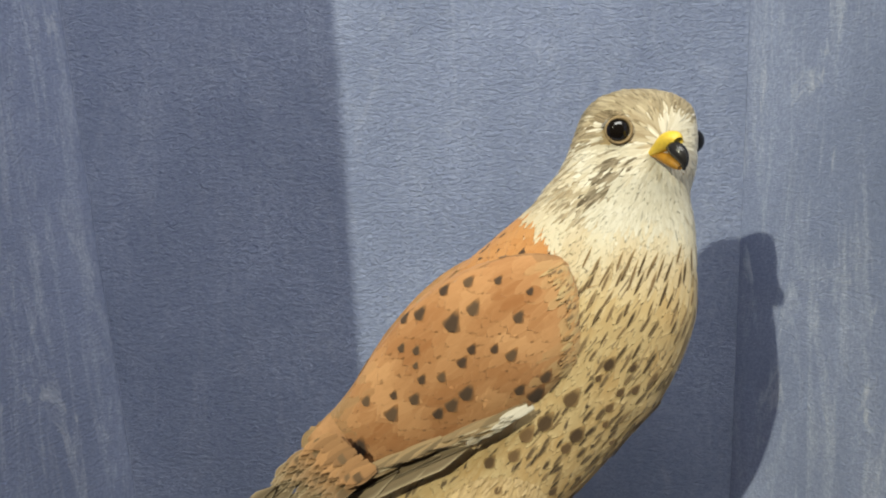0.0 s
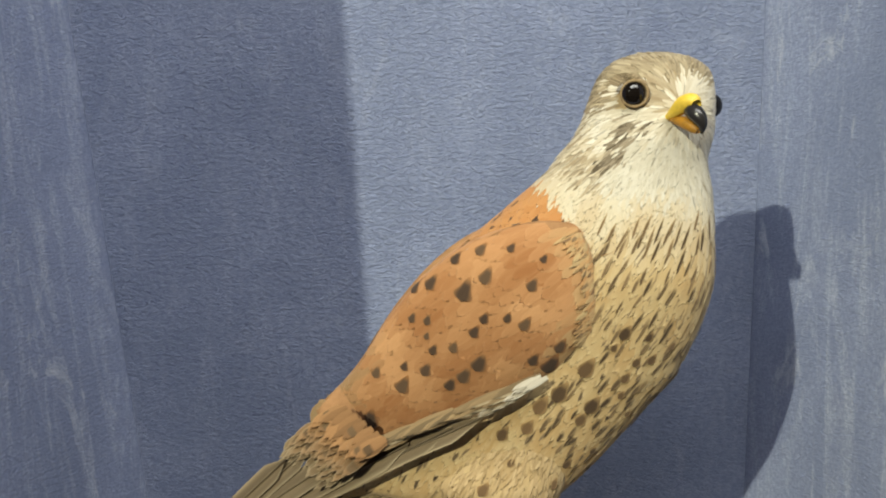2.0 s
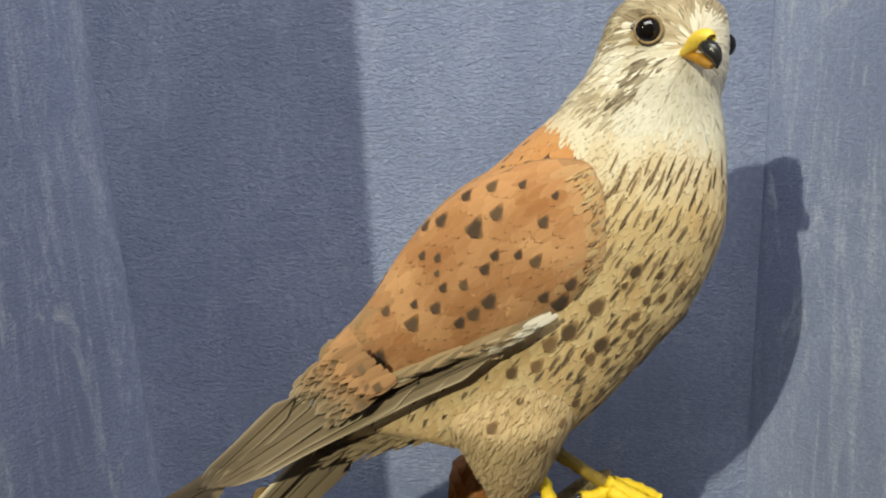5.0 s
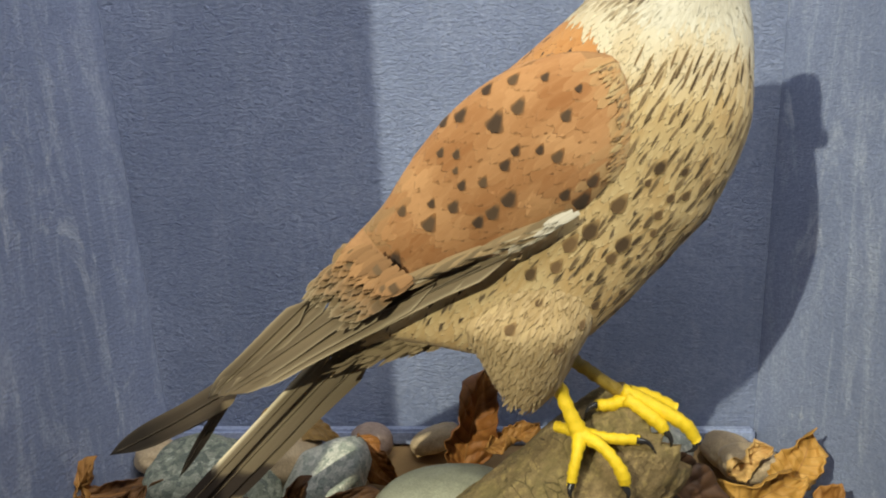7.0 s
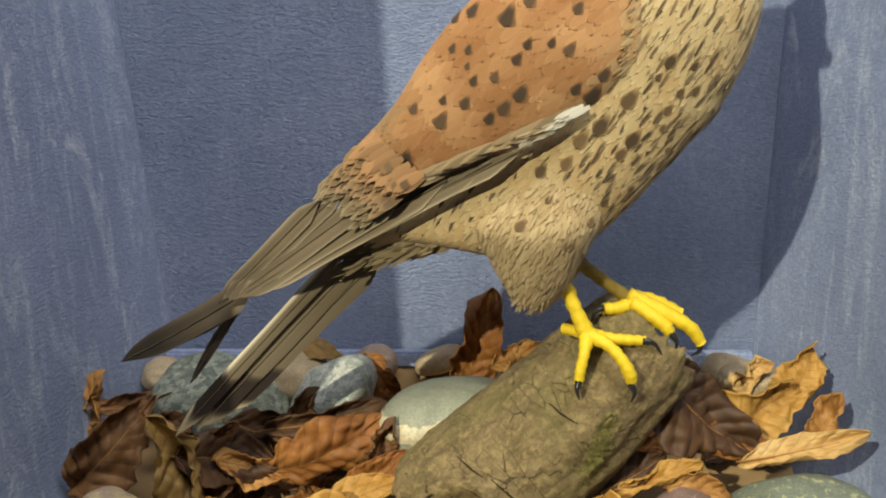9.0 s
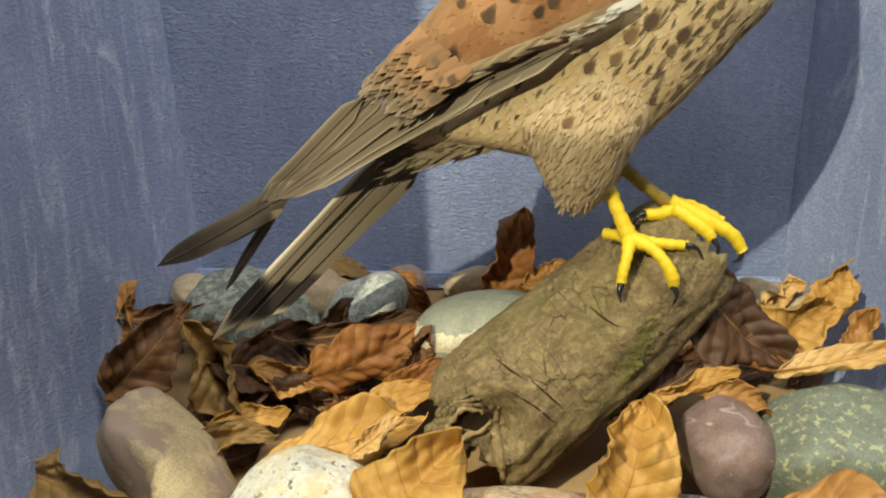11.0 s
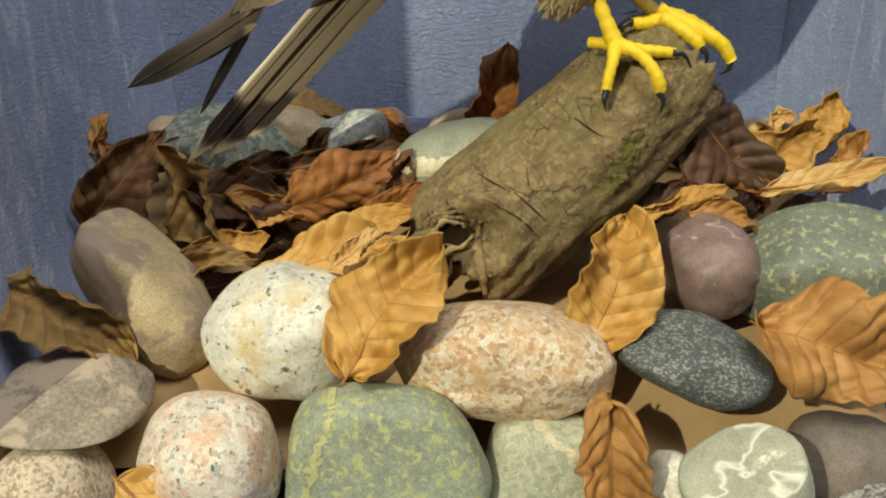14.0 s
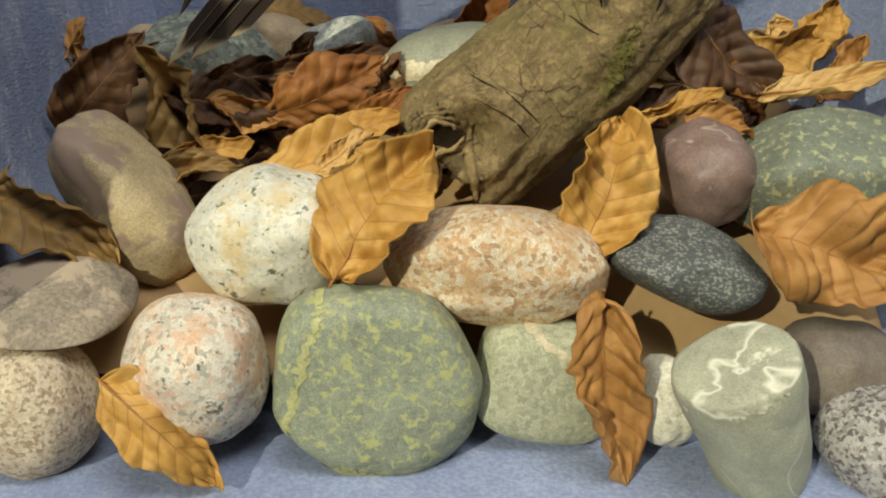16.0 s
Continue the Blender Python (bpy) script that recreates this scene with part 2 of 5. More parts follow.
def bark():
    """Smooth old bark: brown-grey skin, ochre flakes with shadowed rims, fine cracks across, a green bloom."""
    m, t, b = nodes_of("weathered_bark", 0.78, 0.22)
    v = coords(t, (70, 95, 95))
    n = noise_of(t, v, 1.0, 8, 0.68, 0.5)
    base = ramp(t, n, [(0.28, (0.090, 0.060, 0.029)), (0.42, (0.205, 0.145, 0.068)), (0.58, (0.300, 0.212, 0.102)), (0.76, (0.40, 0.295, 0.150))])
    v2 = coords(t)
    flakes = noise_of(t, v2, 210, 6, 0.70, 0.3)
    base = mix(t, ramp(t, flakes, [(0.52, G), (0.62, (0.65, 0.65, 0.65))]), base, (0.41, 0.300, 0.125))
    base = mix(t, ramp(t, flakes, [(0.44, G), (0.475, (0.35, 0.35, 0.35)), (0.51, G)]), base, (0.06, 0.038, 0.02))
    vo = add(t, "ShaderNodeTexVoronoi", Scale=1.0)
    vo.feature = "DISTANCE_TO_EDGE"
    t.links.new(coords(t, (150, 60, 60), 2.0), vo.inputs["Vector"])
    gate = ramp(t, noise_of(t, coords(t, (1, 1, 1), 6.1), 45, 3), [(0.52, G), (0.62, ONE)])
    lines = mix(t, 1.0, ramp(t, vo.outputs["Distance"], [(0.0, ONE), (0.045, G)]), gate, "MULTIPLY")
    base = mix(t, lines, base, (0.035, 0.022, 0.012))
    green = noise_of(t, coords(t, (1, 1, 1), 1.2), 20, 5, 0.7)
    base = mix(t, ramp(t, green, [(0.46, G), (0.68, (0.55, 0.55, 0.55))]), base, (0.175, 0.155, 0.05))
    t.links.new(base, b.inputs["Base Color"])
    n1 = bump(t, b, n, 0.8, 0.003)
    n2 = bump(t, b, flakes, 1.0, 0.0024, n1)
    bump(t, b, lines, -0.6, 0.0015, n2)
    return m


BARK = bark()
RAWWOOD = plain("splintered_wood", (0.34, 0.235, 0.11), 0.8, 0.15, 0.5, 90, 0.8, 0.003)
MOSS = plain("dry_moss", (0.26, 0.225, 0.075), 0.95, 0.05, 0.5, 300, 0.9, 0.003)
CRACK_AND_SHADE = plain("dark_crack_and_shade", (0.03, 0.02, 0.012), 0.9, 0.05, 0.3, 90)


def feather_material():
    """Vane colours from the mesh, fine barbs along each feather, and edges that fray into strands."""
    m, t, b = nodes_of("plumage", 0.78, 0.12)
    a = t.nodes.new("ShaderNodeVertexColor")
    a.layer_name = "plume"
    uv = t.nodes.new("ShaderNodeUVMap")
    uv.uv_map = "barb"
    mp = t.nodes.new("ShaderNodeMapping")
    mp.inputs["Scale"].default_value = (11, 1.3, 1)
    t.links.new(uv.outputs[0], mp.inputs["Vector"])
    barbs = noise_of(t, mp.outputs["Vector"], 1.7, 5, 0.7, 0.3)
    col = mix(t, 0.38, a.outputs["Color"], ramp(t, barbs, [(0.28, (0.66, 0.63, 0.58)), (0.7, (1.2, 1.2, 1.2))]), "MULTIPLY")
    t.links.new(col, b.inputs["Base Color"])
    b.inputs["Sheen Weight"].default_value = 0.15
    bump(t, b, barbs, 0.14, 0.0004)
    fray = t.nodes.new("ShaderNodeMath")
    fray.operation = "ADD"
    t.links.new(a.outputs["Alpha"], fray.inputs[0])
    t.links.new(barbs, fray.inputs[1])
    t.links.new(ramp(t, fray.outputs[0], [(0.50, G), (0.72, ONE)]), b.inputs["Alpha"])
    return m


PLUME = feather_material()
DOWN = plain("pale_down", (0.42, 0.31, 0.17), 0.9, 0.1, 0.2, 150)
RUFOUS = plain("rufous_down", (0.33, 0.18, 0.085), 0.9, 0.1, 0.2, 150)
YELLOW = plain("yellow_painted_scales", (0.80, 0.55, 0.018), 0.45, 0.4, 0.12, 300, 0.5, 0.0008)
# darker copy of the yellow scales, shade put into the colour
SHADED_YELLOW = plain("shaded_leg_scales", (0.25, 0.17, 0.03), 0.5, 0.35, 0.2, 300, 0.5, 0.0008)
CERE = plain("yellow_cere", (0.75, 0.52, 0.06), 0.4, 0.4, 0.2, 200, 0.3)
HORN = plain("black_horn", (0.022, 0.020, 0.020), 0.25, 0.5, 0.3, 200, 0.1)
MOUTH = plain("orange_gape", (0.42, 0.20, 0.02), 0.4, 0.4, 0.3, 250, 0.3)
GLASS_EYE = plain("black_glass_eye", (0.008, 0.006, 0.005), 0.06, 0.6, 0.1, 50, 0.0)
LID = plain("buff_eye_ring", (0.27, 0.19, 0.10), 0.7, 0.2, 0.3, 300)


# ---- mesh helpers ----
def mesh_from(name, verts, faces, material=None, smooth=True):
    me = bpy.data.meshes.new(name)
    me.from_pydata([tuple(v) for v in verts], [], faces)
    if smooth:
        me.polygons.foreach_set("use_smooth", [True] * len(me.polygons))
    if material:
        me.materials.append(material)
    me.update()
    return me


def part(name, me, parent, label="", m=None):
    ob = new(name, me)
    ob.parent = parent
    if m is not None:
        ob.matrix_basis = m
    if label:
        ob["label"] = label
    return ob


def from_bm(name, bm, material, smooth=True):
    me = bpy.data.meshes.new(name)
    bm.to_mesh(me)
    bm.free()
    if smooth:
        me.polygons.foreach_set("use_smooth", [True] * len(me.polygons))
    me.materials.append(material)
    return me


def box_mesh(name, size, material, bevel=0.002):
    bm = bmesh.new()
    bmesh.ops.create_cube(bm, size=1)
    bmesh.ops.scale(bm, vec=size, verts=bm.verts)
    if bevel:
        bmesh.ops.bevel(bm, geom=bm.edges[:], offset=bevel, segments=2, affect="EDGES")
    return from_bm(name, bm, material, False)


def tube(points, radii, seg=10, lumps=0.0, seed=0, squash=1.0):
    """Verts and faces of a closed tube along points."""
    pts = [Vector(p) for p in points]
    verts, faces = [], []
    rnd = random.Random(seed)
    side = None
    for i, p in enumerate(pts):
        d = (pts[min(i + 1, len(pts) - 1)] - pts[max(i - 1, 0)]).normalized()
        if side is None:
            side = d.cross(Vector((0, -1, 0.3))).normalized()
        side = (side - d * side.dot(d)).normalized()
        up = side.cross(d)
        for k in range(seg):
            a = 2 * math.pi * k / seg
            r = radii[i] * (1 + lumps * (rnd.random() - 0.5))
            verts.append(p + side * math.cos(a) * r + up * math.sin(a) * r * squash)
    n = len(pts)
    for i in range(n - 1):
        for k in range(seg):
            faces.append((i * seg + k, i * seg + (k + 1) % seg, (i + 1) * seg + (k + 1) % seg, (i + 1) * seg + k))
    faces.append(tuple(range(seg)))
    faces.append(tuple(range((n - 1) * seg, n * seg))[::-1])
    return verts, faces


def smooth_line(points, steps):
    """Catmull-Rom through the points (any length of tuple)."""
    p = [np.array(q, float) for q in points]
    p = [2 * p[0] - p[1]] + p + [2 * p[-1] - p[-2]]
    out = []
    for i in range(1, len(p) - 2):
        for s in range(steps):
            u = s / steps
            out.append(0.5 * (2 * p[i] + (p[i + 1] - p[i - 1]) * u + (2 * p[i - 1] - 5 * p[i] + 4 * p[i + 1] - p[i + 2]) * u * u + (3 * p[i] - p[i - 1] - 3 * p[i + 1] + p[i + 2]) * u ** 3))
    out.append(p[-2])
    return out


# ---- the display case ----
FLOOR_Z = 0.0


def bent_wall(name, line, top, lean, thick, material, cut=0.0):
    """An upright sheet along a plan line of (x, y), leaning outwards to the top, with thickness outside."""
    rows = smooth_line(line, 8)
    verts, faces, n = [], [], len(rows)
    hs = [-0.010, 0.15, 0.3, 0.45, 0.6, top]
    for off in (0.0, 1.0):
        for h in hs:
            for i, q in enumerate(rows):
                d = rows[min(i + 1, n - 1)] - rows[max(i - 1, 0)]
                nx, ny = d[1], -d[0]
                k = math.hypot(nx, ny)
                verts.append((q[0] + (lean[0] + (lean[1] - lean[0]) * i / (n - 1)) * (h - 0.2) + off * thick * nx / k, q[1] + cut * max(0.0, 0.30 - h) / 0.30 * (i / (n - 1)) ** 4 + off * thick * ny / k, h))
    m = len(hs)
    for o in (0, 1):
        for j in range(m - 1):
            for i in range(n - 1):
                a = o * m * n + j * n + i
                f = (a, a + 1, a + n + 1, a + n)
                faces.append(f if o else f[::-1])
    for j in range(m - 1):
        for i in (0, n - 1):
            a, b2 = j * n + i, m * n + j * n + i
            faces.append((a, a + n, b2 + n, b2) if i else (a, b2, b2 + n, a + n))
    for i in range(n - 1):
        a, b2 = i, m * n + i
        faces.append((a, a + 1, b2 + 1, b2)[::-1])
        a, b2 = (m - 1) * n + i, m * n + (m - 1) * n + i
        faces.append((a, b2, b2 + 1, a + 1)[::-1])
    ob = new(name, mesh_from(name, verts, faces, material))
    return ob


tagged(new("wall_back", box_mesh("wall_back", (0.56, 0.012, 0.81), WALL)), "blue painted textured back panel of display case", "wall", kind="structure").location = (-0.015, 0.6195, 0.395)
# front edge lies out of view; its reach and cut shape the spot's shadow
tagged(bent_wall("wall_left", [(-0.2225, 0.618), (-0.241, 0.56), (-0.254, 0.48), (-0.256, 0.38), (-0.252, 0.257)], 0.8, (-0.115, -0.055), 0.012, SIDE, 0.075), "blue brushed paint side panel of display case", "wall", kind="structure")
tagged(bent_wall("wall_right", [(0.2025, 0.618), (0.2175, 0.56), (0.2345, 0.48), (0.246, 0.38), (0.255, 0.262)], 0.8, (0.025, 0.025), -0.012, SIDE), "blue brushed paint side panel, brightly lit", "wall", kind="structure")
tagged(new("floor", box_mesh("floor", (0.60, 0.42, 0.02), FLOOR)), "blue painted floor of the display case", "floor", kind="structure").location = (0, 0.42, -0.020)

# ramp of brown card under the stones
RAMP = [(0.372, 0.022), (0.42, 0.056), (0.50, 0.100), (0.57, 0.132), (0.604, 0.146)]


def ramp_z(y):
    for (a, za), (b2, zb) in zip(RAMP, RAMP[1:]):
        if y <= b2:
            return max(0.0, za + (zb - za) * (y - a) / (b2 - a)) if y > 0.362 else 0.0
    return RAMP[-1][1]


def make_ramp():
    verts, faces = [], []
    xs = np.linspace(-0.224, 0.196, 40)
    line = smooth_line(RAMP, 6)
    for y, z in line:
        for x in xs:
            verts.append((x, y, z + 0.006 * (noise.noise((x * 14, y * 14, 1)) if y < 0.6 else 0)))
    n, m = len(xs), len(line)
    for j in range(m - 1):
        for i in range(n - 1):
            a = j * n + i
            faces.append((a, a + 1, a + n + 1, a + n))
    base = len(verts)
    for y, z in line:
        for x in (xs[0], xs[-1]):
            verts.append((x, y, -0.0095))
    for j in range(m - 1):
        faces.append((j * n, (j + 1) * n, base + 2 * j + 2, base + 2 * j))
        faces.append((j * n + n - 1, base + 2 * j + 1, base + 2 * j + 3, (j + 1) * n + n - 1))
    return tagged(new("card_ramp", mesh_from("card_ramp", verts, faces, CARD)), "brown cardboard ramp raising stones towards the back", "ramp")


make_ramp()
# pale strip where the back panel meets the ramp
tagged(new("trim", box_mesh("trim", (0.424, 0.010, 0.012), FLOOR)), "pale blue strip at foot of back panel", "trim", kind="structure").location = (-0.012, 0.606, 0.1515)

# case plinth and dim room that closes the place
tagged(new("plinth", box_mesh("plinth", (0.70, 0.46, 0.90), BOXWOOD, 0.004)), "dark wooden plinth under the display case", "plinth").location = (0, 0.44, -0.481)
tagged(new("room_floor", box_mesh("room_floor", (9, 9, 0.1), CARPET, 0)), "dark carpet of the dim room", "floor", kind="structure").location = (0, -1.5, -0.982)
tagged(new("room_ceiling", box_mesh("room_ceiling", (9, 9, 0.1), ROOM, 0)), "plain ceiling of the dim room", "ceiling", kind="structure").location = (0, -1.5, 3.3)
for nm, sx, sy, px, py in (("wall_north", 8, 0.1, 0, 1.6), ("wall_south", 8, 0.1, 0, -4.9), ("wall_west", 0.1, 6.4, -3.9, -1.65), ("wall_east", 0.1, 6.4, 3.9, -1.65)):
    tagged(new(nm, box_mesh(nm, (sx, sy, 4.18), ROOM, 0)), "plain plaster wall of the dim room", "wall", kind="structure").location = (px, py, 1.16)


# ---- stones ----
def stone_mesh(name, radii, material, seed, power=2.4, lumps=0.10, flat_top=None, detail=5, cuts=(), taper=0.0):
    """A boulder: a soft super-ellipsoid with lumps, worn facets (cuts: direction and distance, in half sizes) and a
    taper that narrows it upwards; with flat_top a column that is cut off above."""
    bm = bmesh.new()
    bmesh.ops.create_icosphere(bm, subdivisions=detail, radius=1)
    off = Vector((seed * 3.1, seed * 1.7, seed * 0.9))
    for v in bm.verts:
        c = v.co.normalized()
        k = (abs(c.x) ** power + abs(c.y) ** power + abs(c.z) ** power) ** (-1 / power)
        if flat_top is not None:
            k = ((c.x * c.x + c.y * c.y) ** (power / 2) + abs(c.z) ** power) ** (-1 / power)
        k *= 1 + lumps * noise.noise(c * 1.1 + off) * 1.5 + lumps * 0.45 * noise.noise(c * 2.6 + off) + lumps * 0.14 * noise.noise(c * 7 + off) + 0.006 * noise.noise(c * 22 + off)
        q = c * k
        for nx, ny, nz, far in cuts:
            n_ = Vector((nx, ny, nz)).normalized()
            over = q.dot(n_) - far
            if over > -0.1:
                q = q - n_ * (over + 0.1) ** 2 / (over + 0.32)
        if flat_top is not None and q.z > flat_top:
            q.z = flat_top + (q.z - flat_top) * 0.12
        q.x *= 1 - taper * q.z
        v.co = Vector((q.x * radii[0], q.y * radii[1], q.z * radii[2]))
    return from_bm(name, bm, material)


def stone(label, material, at, a, c, b, turn=0, seed=1, power=2.4, lumps=0.10, rx=0, rz=0, flat_top=None, name="stone", cuts=(), taper=0.0):
    ob = new(name, stone_mesh(name, (a, c, b), material, seed, power, lumps, flat_top, 5, cuts, taper))
    ob.matrix_world = pose(*at, rx, -turn, rz)
    return tagged(ob, label, "stone", "stones in the display case")


stone("rounded white granite stone speckled grey and ochre", WHITE_GRANITE, (-0.1130, 0.3950, 0.0830), 0.0375, 0.030, 0.0345, -8, 3, 2.3, 0.10, cuts=((-0.7, -0.2, 0.75, 0.86), (-0.7, 0, -0.7, 0.92)))
stone("oval pink and cream granite stone", PINK_GRANITE, (-0.0053, 0.3850, 0.0721), 0.0538, 0.030, 0.0291, -6, 5, 2.5, 0.10, cuts=((-0.75, -0.1, 0.65, 0.84), (0.6, -0.1, -0.8, 0.88)))
green = stone("large green stone with yellow-green mottling and veins", GREEN_STONE, (-0.0620, 0.3500, 0.0272), 0.0468, 0.025, 0.0440, -10, 8, 3.2, 0.07, cuts=((-0.55, 0, -0.8, 0.86), (0.75, 0, 0.65, 1.0), (0, -1, 0.25, 0.8)))
stone("round peppered pink and grey granite stone", PEPPER_GRANITE, (-0.1428, 0.3520, 0.0335), 0.0315, 0.030, 0.0345, 0, 11, 2.2, 0.08)
stone("round tan granite stone standing on the floor", TAN_GRANITE, (-0.2140, 0.3450, 0.0185), 0.0270, 0.028, 0.0315, 10, 13, 2.2, 0.06)
stone("flat grey-brown slab lying on a round stone", SLATE_SLAB, (-0.2074, 0.3650, 0.0587), 0.0355, 0.036, 0.0150, -6, 17, 2.2, 0.12, 12, cuts=((0.35, -0.5, 0.8, 0.55), (-0.4, -0.3, 0.85, 0.62), (0.2, -0.6, -0.8, 0.55), (0.9, -0.4, 0.2, 0.85)))
stone("long tan and purple pebble leaning on the ramp", TAN_PEBBLE, (-0.1893, 0.4250, 0.0926), 0.0499, 0.028, 0.0249, -58, 19, 2.3, 0.10, cuts=((-0.35, -0.2, 0.9, 0.72), (-0.9, -0.2, 0.35, 0.92)))
slab = stone("pale green slab with an ochre vein", PALE_GREEN, (0.0169, 0.3620, 0.0223), 0.0312, 0.018, 0.0283, -4, 23, 4.0, 0.05, taper=0.06, cuts=((-0.5, 0, -0.85, 1.0), (0.8, 0, 0.6, 1.0)))
stone("small white stone with dark green mottling", WHITE_STONE, (0.0739, 0.3500, 0.0173), 0.0132, 0.020, 0.0206, 0, 29, 2.4, 0.12)
upright = stone("upright grey-green stone with white veined flat top", UPRIGHT_STONE, (0.1010, 0.3200, 0.0278), 0.0246, 0.024, 0.0457, 23, 31, 5.0, 0.06, 17, 0, 0.78, taper=-0.14)
stone("grey granite stone speckled black", GREY_GRANITE, (0.1685, 0.3350, 0.0049), 0.0234, 0.028, 0.0248, 20, 37, 2.3, 0.07)
stone("dull grey-brown stone lying under a leaf", DULL_BROWN, (0.1663, 0.3720, 0.0229), 0.0312, 0.026, 0.0229, -8, 41, 2.4, 0.08)
stone("dark grey wedge stone speckled white", DARK_SPECK, (0.0866, 0.3850, 0.0729), 0.0377, 0.030, 0.0204, -12, 43, 2.4, 0.08, cuts=((-0.55, -0.2, 0.8, 0.62), (0.45, -0.2, 0.85, 0.78), (-0.5, -0.4, -0.75, 0.80)))
stone("smooth purple stone with pale veins", PURPLE_STONE, (0.1072, 0.4250, 0.1075), 0.0245, 0.026, 0.0262, 40, 47, 2.3, 0.10)
stone("large green-grey stone with pale flecks", GREEN_SPECK, (0.1599, 0.4250, 0.1088), 0.0490, 0.035, 0.0315, 8, 53, 2.5, 0.10, cuts=((-0.75, -0.1, 0.65, 0.72), (0.2, -0.5, 0.85, 0.80), (-0.8, -0.4, -0.3, 0.85)))
stone("big blue-green mottled stone under the tail", BLUE_GREEN, (-0.1681, 0.5400, 0.1437), 0.0424, 0.035, 0.0285, -18, 59, 2.4, 0.10, cuts=((-0.5, -0.4, 0.75, 0.70), (0.5, -0.5, 0.6, 0.75)))
stone("white and grey veined stone", WHITE_BLUE, (-0.0970, 0.5400, 0.1477), 0.0321, 0.030, 0.0197, 26, 61, 2.4, 0.10, cuts=((0.1, -0.6, 0.8, 0.65), (-0.7, -0.2, 0.6, 0.72)))
banded = stone("smooth grey stone with a cream quartz band", BAND_STONE, (-0.0215, 0.4950, 0.1490), 0.0420, 0.032, 0.0235, 12, 67, 2.4, 0.06)
stone("tan stone near the back panel", TAN_STONE, (-0.1238, 0.5720, 0.1503), 0.0255, 0.025, 0.0170, -20, 71, 2.4, 0.12)
stone("small dull pink pebble", PINK_STONE, (-0.0713, 0.5900, 0.1532), 0.0151, 0.014, 0.0128, 0, 73, 2.3, 0.08)
stone("small ochre pebble beside the side panel", TAN_STONE, (-0.2151, 0.5750, 0.1494), 0.0148, 0.018, 0.0105, 0, 79, 2.3, 0.10)
stone("pale pebble behind an upright leaf", TAN_STONE, (-0.0265, 0.5900, 0.1553), 0.0191, 0.012, 0.0088, 20, 83, 2.3, 0.10)
stone("pale cream stone behind the log", TAN_STONE, (0.1744, 0.5800, 0.1499), 0.0171, 0.022, 0.0112, -10, 89, 2.4, 0.10)
stone("grey mottled stone behind the claws", WHITE_BLUE, (0.1249, 0.5750, 0.1519), 0.0214, 0.022, 0.0222, -30, 97, 2.4, 0.10)
stone("small pale pebble among dry leaves", TAN_STONE, (0.1754, 0.5450, 0.1568), 0.0184, 0.018, 0.0111, 0, 103, 2.4, 0.10)
stone("dark stone at the edge below the flat slab", SLATE_SLAB, (-0.2462, 0.3600, 0.0431), 0.0176, 0.025, 0.0201, 0, 107, 2.4, 0.10)


def skin(ob, name, material, keep, label):
    """A thin skin of another mineral over those faces of a stone that keep() accepts (in units of its half sizes)."""
    me = ob.data
    half = [max(abs(v.co[i]) for v in me.vertices) for i in range(3)]
    used, verts, faces = {}, [], []
    for p in me.polygons:
        c = p.center
        if keep(c.x / half[0], c.y / half[1], c.z / half[2]):
            f = []
            for k in p.vertices:
                if k not in used:
                    used[k] = len(verts)
                    verts.append(me.vertices[k].co + me.vertices[k].normal * 0.0004)
                f.append(used[k])
            faces.append(f)
    return part(name, mesh_from(name, verts, faces, material), ob, label)


skin(banded, "quartz_band", CREAM_BAND, lambda x, y, z: abs(z - 0.25 - 0.10 * math.sin(4 * x) + 0.20 * x + 0.05 * noise.noise((x * 7, y * 7, 1))) < 0.22 and y < 0.3, "cream quartz band")
skin(slab, "vein", CREAM_BAND, lambda x, y, z: y < 0.3 and abs(z - 0.80 + 0.62 * x + 0.04 * noise.noise((x * 4, 1, 2))) < 0.06, "ochre vein")
skin(green, "vein", YELLOW_VEIN, lambda x, y, z: y < 0.2 and abs(x + 0.70 - 0.10 * z + 0.05 * noise.noise((z * 4, 1, 1))) < 0.035 + 0.03 * noise.noise((z * 6, 3, 3)), "yellow-green vein")
skin(green, "rim", YELLOW_VEIN, lambda x, y, z: y < 0.5 and z < -0.74 - 0.10 * x + 0.10 * noise.noise((x * 4, 2, 5)), "yellow-green lower rim")
skin(upright, "veined_cap", BANDED_GREY, lambda x, y, z: z > 0.66 + 0.05 * x + 0.02 * noise.noise((x * 5, y * 5, 2)), "white-veined flat top")


